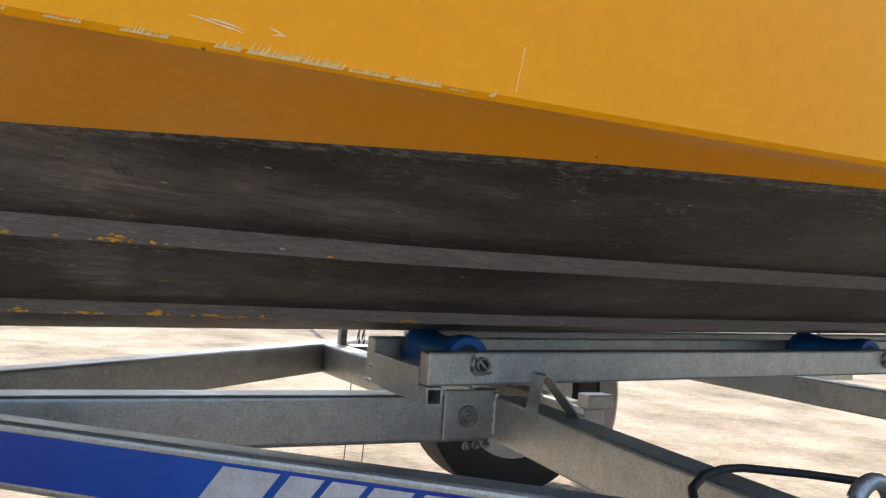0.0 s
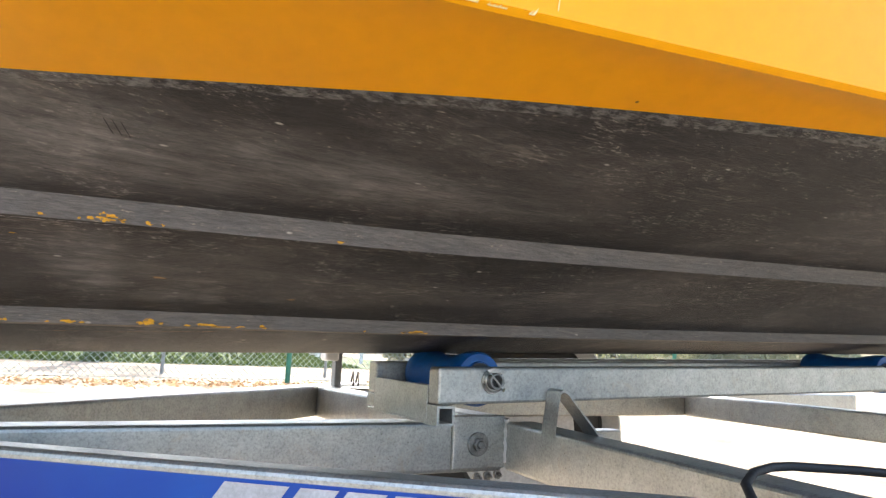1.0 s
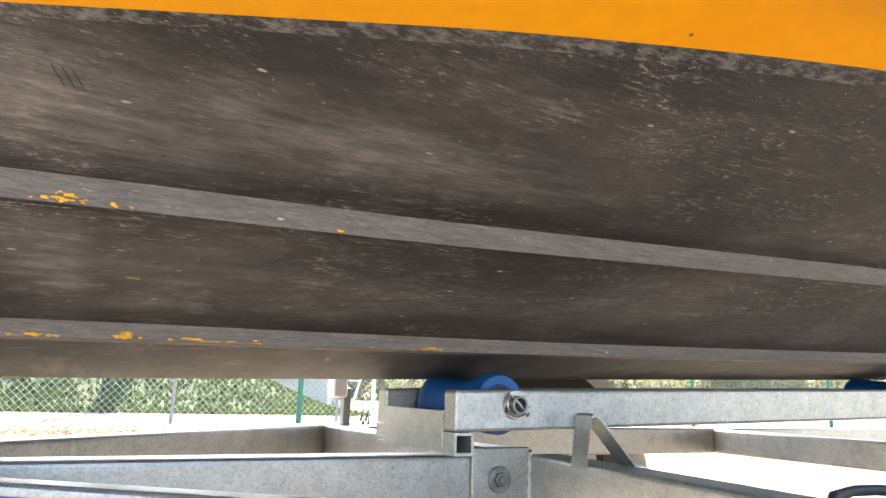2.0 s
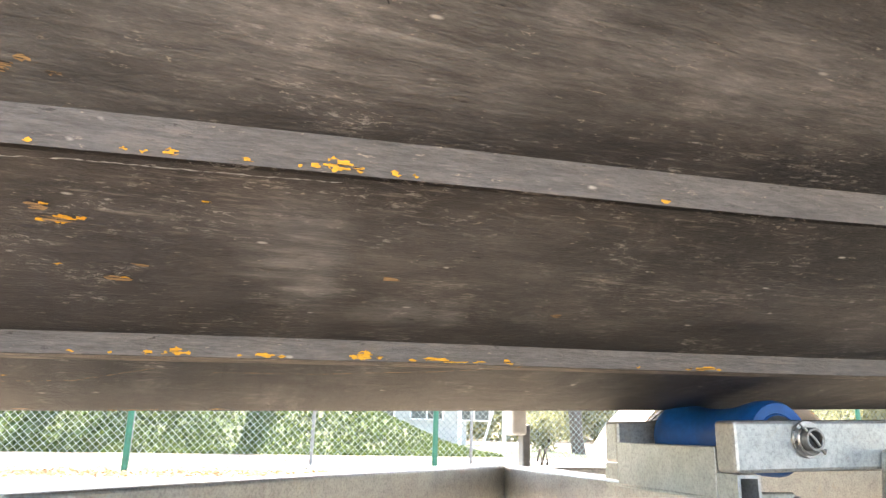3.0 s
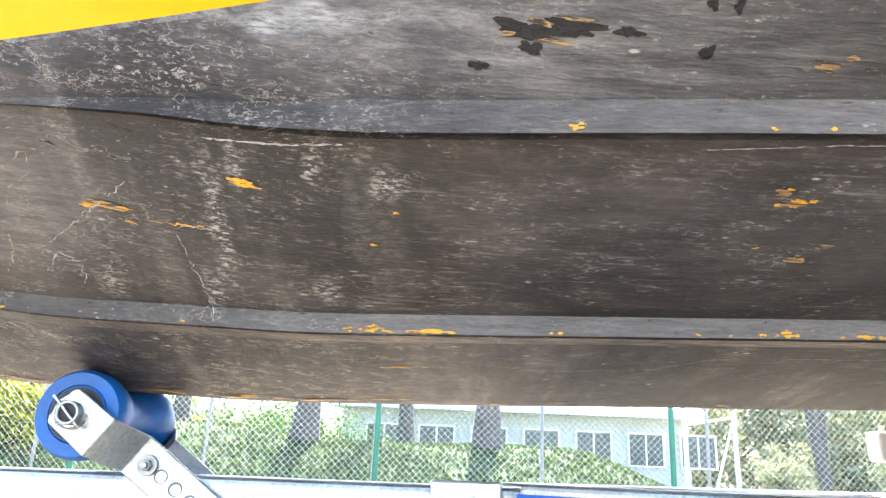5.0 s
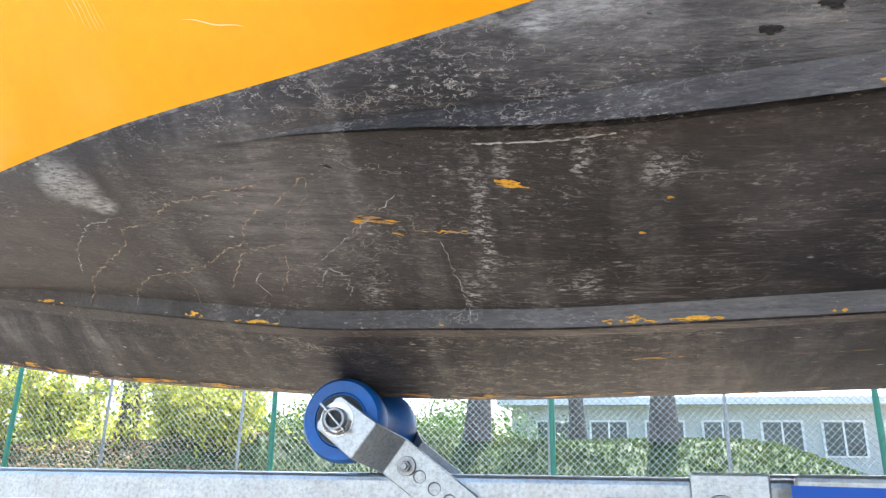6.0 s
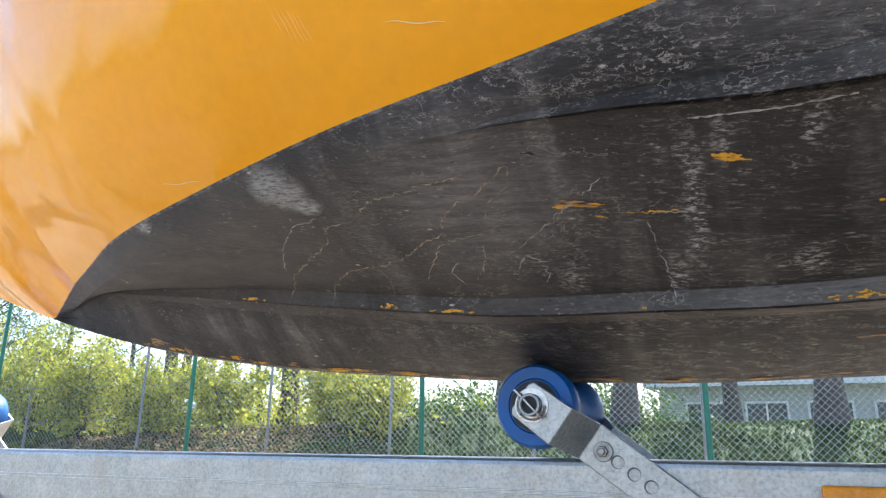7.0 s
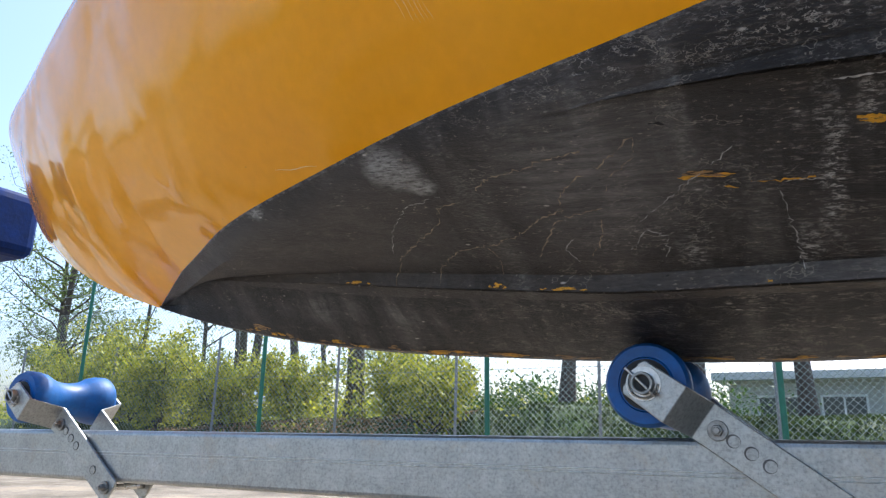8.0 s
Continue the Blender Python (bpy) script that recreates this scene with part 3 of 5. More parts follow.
    top = [(p[0] * (1 - f) + q[0] * f, p[1] * (1 - f) + q[1] * f) for p, q in zip(bow, aft)]
    return bottom, top


def loft(rows_by_station, xs, worn=()):
    bm = bmesh.new()
    layer = bm.loops.layers.color.new("row_tone") if worn else None
    strip = bm.loops.layers.color.new("keel_strip") if worn else None
    for side in (-1, 1):
        grid = [[bm.verts.new((x, side * y, z + TRIM * x)) for y, z in rows] for x, rows in zip(xs, rows_by_station)]
        for a, b in zip(grid, grid[1:]):
            for i in range(len(a) - 1):
                f = bm.faces.new((a[i], a[i + 1], b[i + 1], b[i]) if side < 0 else (a[i], b[i], b[i + 1], a[i + 1]))
                if worn:
                    for loop in f.loops:
                        # the strakes' paler tone fades out towards the bow
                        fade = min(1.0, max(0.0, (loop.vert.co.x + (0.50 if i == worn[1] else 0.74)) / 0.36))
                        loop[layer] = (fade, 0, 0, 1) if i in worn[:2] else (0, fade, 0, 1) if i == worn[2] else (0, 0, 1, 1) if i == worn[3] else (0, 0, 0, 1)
                        # rows beside the keel, whose colour takes the shade under the hull
                        loop[strip] = (1, 1, 1, 1) if i < worn[2] else (0, 0, 0, 1)
    bmesh.ops.remove_doubles(bm, verts=bm.verts, dist=0.0004)
    return bm


boat = thing("boat", "small yellow motorboat with worn black bottom, on a trailer", "boat", at=(0, 0, 0))
xs = list(np.concatenate([np.linspace(-1.6648, -1.0, 110), np.linspace(-0.99, 0.9, 90), np.linspace(0.95, 2.4, 20)]))
secs = [section(x) for x in xs]
low_xs = [x for x in xs if x > -1.279]
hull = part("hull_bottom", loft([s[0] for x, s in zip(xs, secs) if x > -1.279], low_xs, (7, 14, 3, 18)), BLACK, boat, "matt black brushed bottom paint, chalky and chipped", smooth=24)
upper = part("upper_hull", loft([s[1] for s in secs], xs), YELLOW, boat, "glossy yellow gelcoat with scuffed chine", smooth=32)
bm = bmesh.new()
for a, b, xa, xb in zip(secs, secs[1:], xs, xs[1:]):
    q = [(xa, -a[1][-1][0], a[1][-1][1]), (xb, -b[1][-1][0], b[1][-1][1]), (xb, b[1][-1][0], b[1][-1][1]), (xa, a[1][-1][0], a[1][-1][1])]
    bm.faces.new([bm.verts.new((x, y, z + TRIM * x + 0.0)) for x, y, z in q])
bmesh.ops.remove_doubles(bm, verts=bm.verts, dist=0.0004)
part("deck", bm, YELLOW, boat, smooth=30)
bm = bmesh.new()
last = [(y, z) for y, z in secs[-1][0] + secs[-1][1]]
bm.faces.new([bm.verts.new((2.4, s * y, z + TRIM * 2.4)) for s, seq in ((-1, last), (1, last[::-1])) for y, z in seq])
part("transom", bm, YELLOW, boat)


def on_bottom(x, y):
    """Height and outward slope of the hull bottom at a station and half-breadth."""
    rows = section(x)[0]
    best = None
    for (ya, za), (yb, zb) in zip(rows, rows[1:]):
        if ya <= y <= yb and yb - ya > 1e-5:
            k = (y - ya) / (yb - ya)
            if best is None or za + k * (zb - za) < best[0]:
                best = (za + k * (zb - za), math.atan2(zb - za, yb - ya))
    return best or (rows[-1][1], 0.3)


def hull_point(x, y, lift=0.0007):
    """A place just off the bottom's surface, on the camera's side of the boat."""
    z, slope = on_bottom(x, y)
    return Vector((x, -y - lift * math.sin(slope), z + TRIM * x - lift * math.cos(slope)))


def chip(x, y, length, height, seed, material=None, name="paint_chip", lip=None):
    """Bare yellow where the black has worn off in brush strokes, one ragged sheet; lip: the strake edge that it follows."""
    rng = np.random.default_rng(seed)
    rows = max(2, int(round(height / 0.0010)))
    cols = min(26, max(6, int(length / 0.0008)))
    spans = []
    for r in range(rows):
        mid = (r + 0.5) / rows - 0.5
        half = 0.5 * cols * math.sqrt(max(0.10, 1 - (1.8 * mid) ** 2)) * rng.uniform(0.30, 1.0)
        at = cols * (0.5 + rng.uniform(-0.32, 0.32))
        spans.append((min(cols // 2, max(0, int(at - half))), max(cols // 2 + 1, min(cols, int(at + half)))))
    bm = bmesh.new()
    made = {}

    def corner(c, r):
        if (c, r) not in made:
            lo, hi = (min(q[0] for q in spans[max(0, r - 1):r + 1]), max(q[1] for q in spans[max(0, r - 1):r + 1]))
            tip = min(1.0, 0.25 + 0.35 * min(c - lo, hi - c))
            u = ((c + rng.uniform(-0.3, 0.3)) / cols - 0.5) * length
            w = (r / rows - 0.5) * height
            if r in (0, rows):
                w *= tip * rng.uniform(0.75, 1.2)
            else:
                w += rng.uniform(-0.22, 0.22) * height / rows
            if lip:
                w += 0.5 * height
                made[c, r] = bm.verts.new((x + u, -lip[0](x + u) - 0.0012 - 0.23 * w, lip[1](x + u) - 0.0016 + 0.97 * w + TRIM * (x + u)))
            else:
                z, slope = on_bottom(x + u, y)
                made[c, r] = bm.verts.new((x + u, -(y + w * math.cos(slope)) - 0.0007 * math.sin(slope), z + w * math.sin(slope) + TRIM * (x + u) - 0.0007 * math.cos(slope)))
        return made[c, r]

    for r, (lo, hi) in enumerate(spans):
        for c in range(lo, hi):
            bm.faces.new((corner(c, r), corner(c + 1, r), corner(c + 1, r + 1), corner(c, r + 1)))
    part(name, bm, material or CHIP, hull)


def blotch(x, y, along, across, seed, material, name, lift=0.0006):
    """A flat flaked-off place with a ragged outline, lying on the bottom."""
    rng = np.random.default_rng(seed)
    n = 34
    phase = rng.uniform(0, 6.28, 5)
    bm = bmesh.new()
    ring = []
    for k in range(n):
        a = 2 * math.pi * k / n
        r = 0.72 + sum(math.sin(a * (q + 2) + phase[q]) * 0.26 / (1 + 0.5 * q) for q in range(5)) * 0.6 + rng.uniform(-0.12, 0.12)
        r = max(0.25, r)
        ring.append(bm.verts.new(hull_point(x + along * r * math.cos(a), y + across * r * math.sin(a), lift)))
    hub = bm.verts.new(hull_point(x, y, lift))
    for k in range(n):
        bm.faces.new((hub, ring[k], ring[(k + 1) % n]))
    part(name, bm, material, hull)


def crack(points, width, seed, material, name="crack", wander=0.0008):
    """A wandering crack in the paint through a few places (x, half-breadth), fading to a hair here and there."""
    rng = np.random.default_rng(seed)
    line = []
    for (xa, ya), (xb, yb) in zip(points, points[1:]):
        steps = max(1, int(math.hypot(xb - xa, yb - ya) / 0.0022))
        for k in range(steps):
            f = k / steps
            line.append((xa + (xb - xa) * f + rng.normal() * wander, ya + (yb - ya) * f + rng.normal() * wander))
    line.append(points[-1])
    bm = bmesh.new()
    last = None
    for i, (x, y) in enumerate(line):
        xa, ya = line[max(0, i - 1)]
        xb, yb = line[min(len(line) - 1, i + 1)]
        d = math.hypot(xb - xa, yb - ya) or 1.0
        w = 0.33 * width * (rng.uniform(0.5, 1.6) if rng.uniform() > 0.28 else 0.12)
        pair = [bm.verts.new(hull_point(x - (yb - ya) / d * w * s, y + (xb - xa) / d * w * s, 0.0009)) for s in (-1, 1)]
        if last:
            bm.faces.new((last[0], last[1], pair[1], pair[0]))
        last = pair
    part(name, bm, material, hull)


def top_y_at(x, z):
    """Half-breadth of the yellow side at a station and height."""
    rows = section(round(x, 3))[1]
    for (ya, za), (yb, zb) in zip(rows, rows[1:]):
        if za <= z <= zb and zb - za > 1e-6:
            return ya + (yb - ya) * (z - za) / (zb - za)
    return rows[-1][0]


def scuff(x0, x1, height, step, seed, base=0.0005, lean=0.3):
    """A jagged scrape along the chine, its teeth running up the side; heights count from the chine's edge."""
    rng = np.random.default_rng(seed)
    bm = bmesh.new()
    low, high = [], []
    x, tooth = x0, False
    while x < x1:
        z = chine_z(x) + base
        h = height * rng.uniform(0.35, 1.1) if tooth else height * rng.uniform(0.05, 0.2)
        a = x + lean * h
        low.append(bm.verts.new((x, -top_y_at(x, z) - 0.0009, z + TRIM * x)))
        high.append(bm.verts.new((a, -top_y_at(a, z + h) - 0.0009, z + h + TRIM * a)))
        tooth = not tooth
        x += step * rng.uniform(0.5, 1.5)
    for k in range(len(low) - 1):
        bm.faces.new((low[k], low[k + 1], high[k + 1], high[k]))
    part("scuff_mark", bm, SCUFF, upper, "pale scraped gelcoat along the chine")


UPPER_CHIPS = [(-0.184, 0.347, 3.5), (-0.158, 0.345, 3), (-0.124, 0.346, 3.5), (-0.117, 0.346, 3), (-0.107, 0.349, 5), (-0.078, 0.349, 4), (-0.057, 0.351, 2.5), (-0.042, 0.353, 9.5),
               (-0.017, 0.361, 4.5), (-0.009, 0.361, 2.2), (0.111, 0.367, 4.3), (-0.272, 0.334, 6)]
LOWER_CHIPS = [(-0.163, 0.190, 3.5), (-0.142, 0.190, 2.8), (-0.122, 0.190, 5), (-0.106, 0.190, 7.7), (-0.058, 0.191, 12.8), (0.007, 0.191, 9.6), (0.060, 0.191, 24), (0.104, 0.192, 6), (0.204, 0.195, 3.5),
               (0.259, 0.193, 15), (-0.251, 0.188, 3.6), (-0.257, 0.188, 2.6), (-0.342, 0.179, 22), (-0.374, 0.174, 8), (-0.390, 0.172, 5.7), (-0.504, 0.158, 4.3), (-0.712, 0.130, 7.7), (-0.652, 0.138, 18), (-0.878, 0.101, 17)]
PLANK_CHIPS = [(-0.093, 0.326, 3.7), (-0.160, 0.3145, 4.3), (-0.153, 0.3065, 9), (-0.131, 0.2615, 6), (-0.159, 0.271, 3), (-0.209, 0.128, 4.8), (-0.357, 0.281, 4), (-0.371, 0.253, 4.2),
               (-0.354, 0.109, 17), (-0.373, 0.020, 17), (-0.144, 0.010, 17), (-0.277, 0.008, 9), (-1.02, 0.012, 14), (-0.95, 0.010, 9), (-0.80, 0.010, 22)]
for i, (x, y, size) in enumerate(UPPER_CHIPS + LOWER_CHIPS + PLANK_CHIPS):
    lip = (up_y, up_z) if i < len(UPPER_CHIPS) else (low_y, low_z) if len(UPPER_CHIPS) <= i < len(UPPER_CHIPS) + len(LOWER_CHIPS) else None
    tall = min(0.0060, max(0.0024, 0.0007 * size)) if size < 11 else 0.0030
    size *= 1.3
    chip(x, y, size / 1000, tall, 100 + i, lip=lip)
    if size > 8:
        for k in (-1, 1):
            chip(x + k * size * 0.00070, y + 0.0016 * k, size / 2600, tall * 0.6, 300 + 2 * i + k, lip=lip)

# flaked-off places with bare primer and yellow in them
for i, (x, y, along, across) in enumerate(((-0.299, 0.371, 0.016, 0.0050), (-0.279, 0.3745, 0.019, 0.0036), (-0.2965, 0.3655, 0.006, 0.0034), (-0.2555, 0.376, 0.007, 0.0028), (-0.3195, 0.3565, 0.0052, 0.0026),
                                           (-0.2205, 0.3725, 0.004, 0.0040), (-0.2125, 0.390, 0.003, 0.0034), (-0.2235, 0.3897, 0.0042, 0.0028), (0.0245, 0.233, 0.003, 0.0012))):
    blotch(x, y, along, across, 600 + i, GOUGE, "gouge")
for i, (x, y, along, across) in enumerate(((-0.294, 0.3745, 0.008, 0.0013), (-0.278, 0.3775, 0.010, 0.0010), (-0.286, 0.3690, 0.010, 0.0009), (-0.307, 0.369, 0.004, 0.0012), (-0.155, 0.306, 0.011, 0.0016),
                                           (-0.162, 0.3125, 0.006, 0.0024), (-0.134, 0.261, 0.008, 0.0030), (-0.122, 0.2755, 0.005, 0.0014), (0.001, 0.280, 0.007, 0.0022), (0.1115, 0.2505, 0.006, 0.0024), (-0.530, 0.250, 0.015, 0.0030))):
    blotch(x, y, along, across, 640 + i, TAN, "worn_spot", 0.00075)
for i, (x, y, size) in enumerate(((-0.169, 0.3720, 14), (-0.150, 0.3725, 8), (-0.158, 0.3760, 9), (-0.4368, 0.2829, 25), (-0.5262, 0.2495, 30), (-0.537, 0.2470, 14))):
    chip(x, y, size / 1000, 0.0055 if i in (0, 3, 4) else 0.003, 660 + i, TAN if i in (0, 1, 2) else CHIP)
# cracks
for i, (pts, width) in enumerate((
        ([(-0.838, 0.097), (-0.813, 0.128), (-0.797, 0.153), (-0.762, 0.182), (-0.7305, 0.207), (-0.7236, 0.222), (-0.7046, 0.229)], 0.0011),
        ([(-0.773, 0.1236), (-0.764, 0.141), (-0.732, 0.171), (-0.700, 0.182), (-0.672, 0.194), (-0.646, 0.214), (-0.6265, 0.2235), (-0.623, 0.2365), (-0.606, 0.251), (-0.5866, 0.261), (-0.564, 0.2765)], 0.0013),
        ([(-0.661, 0.172), (-0.645, 0.197), (-0.6335, 0.213), (-0.620, 0.219), (-0.597, 0.225)], 0.0011),
        ([(-0.6835, 0.2415), (-0.6686, 0.252), (-0.642, 0.258), (-0.624, 0.2657), (-0.598, 0.270)], 0.0012))):
    crack(pts, width, 500 + i, CREAM)
for i, (pts, width) in enumerate((
        ([(-0.802, 0.160), (-0.7805, 0.195), (-0.753, 0.222), (-0.716, 0.234)], 0.0007),
        ([(-0.619, 0.1785), (-0.6046, 0.199), (-0.6005, 0.215)], 0.0012),
        ([(-0.564, 0.2765), (-0.566, 0.265), (-0.585, 0.249), (-0.593, 0.235)], 0.0009),
        ([(-0.705, 0.1395), (-0.697, 0.164), (-0.702, 0.178)], 0.0010),
        ([(-0.4824, 0.170), (-0.484, 0.199), (-0.487, 0.2236), (-0.490, 0.239), (-0.486, 0.243), (-0.470, 0.245)], 0.0009),
        ([(-0.5755, 0.212), (-0.548, 0.236), (-0.510, 0.2684)], 0.0008),
        ([(-0.627, 0.196), (-0.637, 0.185), (-0.630, 0.170)], 0.0010),
        ([(-0.588, 0.186), (-0.573, 0.205), (-0.560, 0.198), (-0.566, 0.178)], 0.0010))):
    crack(pts, width, 504 + i, CREAM if i in (1, 2, 3) else PALE)
crack([(-0.4584, 0.3035), (-0.4166, 0.3085), (-0.384, 0.3145)], 0.0013, 520, PALE, "ridge_line", 0.0002)
crack([(-0.5036, 0.2433), (-0.4968, 0.2425), (-0.470, 0.2465)], 0.0014, 521, CHIP)
crack([(-0.5184, 0.2402), (-0.511, 0.2385)], 0.0020, 522, CHIP)
for i, pts in enumerate(([(-0.381, 0.1106), (-0.356, 0.118), (-0.331, 0.125)], [(-0.287, 0.118), (-0.252, 0.109), (-0.216, 0.1126), (-0.171, 0.119), (-0.121, 0.153)], [(-0.085, 0.1464), (-0.017, 0.148), (0.061, 0.162), (0.118, 0.180)])):
    crack(pts, 0.0011, 530 + i, TAN, "scratch", 0.0003)
crack([(-0.2106, 0.3333), (-0.145, 0.3406), (-0.075, 0.344), (-0.037, 0.3465)], 0.0008, 540, PALE, "scratch", 0.0002)
for i, pts in enumerate(([(-0.552, 0.2845), (-0.546, 0.2845), (-0.541, 0.281)], [(-0.509, 0.300), (-0.503, 0.2995), (-0.497, 0.2985)])):
    crack(pts, 0.0022, 550 + i, GOUGE, "score", 0.0004)

for i, (a, b, h) in enumerate(((-0.120, -0.098, 0.0014), (-0.085, -0.070, 0.0016), (-0.056, -0.036, 0.0026), (-0.018, -0.006, 0.0030), (-0.004, 0.020, 0.0042), (0.020, 0.040, 0.0032), (0.042, 0.062, 0.0024), (0.064, 0.088, 0.0026), (0.092, 0.102, 0.0012), (0.1125, 0.1165, 0.0036))):
    scuff(a, b, 1.25 * h, 0.0007, 800 + i, 0.0004, 0.6)
for i, (a, b, up, rise) in enumerate(((-0.030, -0.012, 0.0118, -0.0030), (-0.022, -0.006, 0.0118, -0.0022), (-0.019, -0.006, 0.0100, -0.0018), (0.004, 0.012, 0.0125, -0.0025), (0.006, 0.0125, 0.0095, 0.0006), (0.1262, 0.1268, 0.0045, 0.022))):
    bm = bmesh.new()
    low, high = [], []
    for k in range(9):
        x = a + (b - a) * k / 8
        z = chine_z(x) + up + rise * k / 8
        for dz, row in ((0.0, low), (0.0009 * math.sin(math.pi * (k + 0.5) / 9) if i < 5 else 0.0, high)):
            dx = 0.0007 if i == 5 and row is high else 0.0
            row.append(bm.verts.new((x + dx, -top_y_at(x, z + dz) - 0.0009, z + dz + TRIM * x)))
    for k in range(8):
        bm.faces.new((low[k], low[k + 1], high[k + 1], high[k]))
    part("scratch", bm, SCUFF, upper)
rng = np.random.default_rng(77)
for k in range(34):
    x = -1.10 + 0.70 * (k + rng.uniform(-0.4, 0.4)) / 34
    chip(x, rng.uniform(0.012, 0.020), rng.uniform(0.008, 0.030), rng.uniform(0.003, 0.0085), 1000 + k, TAN if rng.uniform() < 0.7 else CHIP)
for i, (x, y, size) in enumerate(((-1.070, 0.022, 30), (-1.045, 0.018, 16), (-0.98, 0.017, 18), (-0.93, 0.016, 26), (-0.86, 0.016, 14), (-0.74, 0.016, 20), (-0.66, 0.016, 14), (-0.55, 0.016, 26), (-0.46, 0.016, 16), (-0.40, 0.016, 10), (-0.22, 0.016, 18), (-0.08, 0.016, 12))):
    chip(x, y, size / 1000, 0.008 if size > 28 else 0.004, 700 + i, TAN if i % 2 == 0 else CHIP)

for k in range(3):
    bm = bmesh.new()
    row = []
    for s in (0.0, 0.5, 1.0):
        for side in (-1, 1):
            x, y = -0.052 + 0.0045 * k + 0.006 * s + side * 0.00028, 0.436 - 0.010 * s
            z, slope = on_bottom(x, y)
            row.append(bm.verts.new((x, -y - 0.0006 * math.sin(slope), z + TRIM * x - 0.0007 * math.cos(slope))))
    for a in (0, 2):
        bm.faces.new((row[a], row[a + 1], row[a + 3], row[a + 2]))
    part("score", bm, GOUGE, hull)

# fine scratches on the bow's gelcoat: from and to (station, height)
for i, (xa, za, xb, zb, w) in enumerate(((-0.615, 0.6618, -0.576, 0.6506, 0.0006), (-0.868, 0.6396, -0.816, 0.6301, 0.0005), (-0.697, 0.694, -0.690, 0.677, 0.0005), (-0.692, 0.693, -0.684, 0.674, 0.0007),
                                         (-0.688, 0.691, -0.679, 0.671, 0.0005), (-0.684, 0.690, -0.675, 0.670, 0.0006), (-0.680, 0.687, -0.672, 0.669, 0.0004), (-0.676, 0.684, -0.668, 0.668, 0.0004))):
    bm = bmesh.new()
    low, high = [], []
    for k in range(9):
        x, z = xa + (xb - xa) * k / 8, za + (zb - za) * k / 8 + 0.0006 * math.sin(k * 1.1 + i)
        for dz, row in ((0.0, low), (w * math.sin(math.pi * (k + 0.6) / 9.2), high)):
            row.append(bm.verts.new((x, -top_y_at(x, z + dz) - 0.0008, z + dz + TRIM * x)))
    for k in range(8):
        bm.faces.new((low[k], low[k + 1], high[k + 1], high[k]))
    part("scratch", bm, SCUFF, upper)

# ---------------------------------------------------------------- trailer
S0, S1 = 0.335, 0.400          # underside and top of the frame members
trailer = thing("boat_trailer", "galvanised steel boat trailer with V-shaped side beams", "trailer")
spine = part("centre_beam", box(-3.2, 0.482, -0.025, 0.025, S0, S1, 0.006, 3), ZINC, trailer, "galvanised square centre beam")
for z, h in ((0.3722, 0.0011), (0.3688, 0.0009)):
    part("rolled_seam", box(-3.1, -0.405, -0.0259, -0.024, z, z + h, 0.0003, 1), SEAM, spine)

NA, NB = Vector((-0.262, -0.050)), Vector((0.56, -0.715))          # outer face of the near side member
d_near = (NB - NA).normalized()
n_near = Vector((d_near.y, -d_near.x))                              # outward
if n_near.y > 0:
    n_near = -n_near
off = n_near * -0.015
near = part("side_beam", beam(NA + off, NB + off, 0.03, S0 + 0.010, S1 + 0.004, 0.005), ZINC, trailer)
far = part("side_beam", beam((-0.262 + off.x, 0.05 + 0.018), (0.60, 0.795), 0.04, S0 + 0.003, S1 + 0.003, 0.005), ZINC_DARK, trailer)
M_NEAR = Matrix.Translation((NA.x, NA.y, 0)) @ Matrix.Rotation(math.atan2(d_near.y, d_near.x), 4, "Z")
part("sticker", box(0.0, 0.98, -0.0012, 0.001, S0 + 0.018, S1 - 0.004, 0, 1, M_NEAR), STICKER, near, "long blue vinyl sticker with slanted white shapes")
SHAPES = [[(0.008, 0.058, 0.0, 1.0)], [(0.0663, 0.095, 0.0, 1.0)], [(0.1013, 0.13, 0.0, 1.0)], [(0.136, 0.168, 0.0, 1.0)], [(0.1762, 0.205, 0.0, 1.0)], [(0.2175, 0.2675, 0.0, 0.2)]]      # plain slanted bars
for pieces in SHAPES:
    bm = bmesh.new()
    z0, z1 = S0 + 0.010, S1 - 0.0065
    for u0, u1, v0, v1 in pieces:
        quad = [(0.402 + u + (v - 1) * 0.034, -0.0024, z0 + v * (z1 - z0)) for u, v in ((u0, v0), (u1, v0), (u1, v1), (u0, v1))]
        bm.faces.new([bm.verts.new(M_NEAR @ Vector(q)) for q in quad])
    part("white_shape", bm, WHITE_VINYL, near)

part("cross_arm", beam((0.503, -0.03), (0.455, -0.60), 0.045, S0 + 0.002, S1 + 0.001, 0.005), ZINC, trailer)
part("cross_arm", beam((0.503, 0.03), (0.455, 0.66), 0.045, S0 + 0.002, S1 + 0.001, 0.005), ZINC_DARK, trailer)
part("rear_cross_beam", beam((1.53, -0.62), (1.53, 0.62), 0.05, S0, S1 - 0.004, 0.005), ZINC_DARK, trailer)
for s in (-1, 1):
    part("rear_side_beam", box(0.5, 2.3, s * 0.64 - 0.02, s * 0.64 + 0.02, S0, S1, 0.005), ZINC_DARK, trailer)
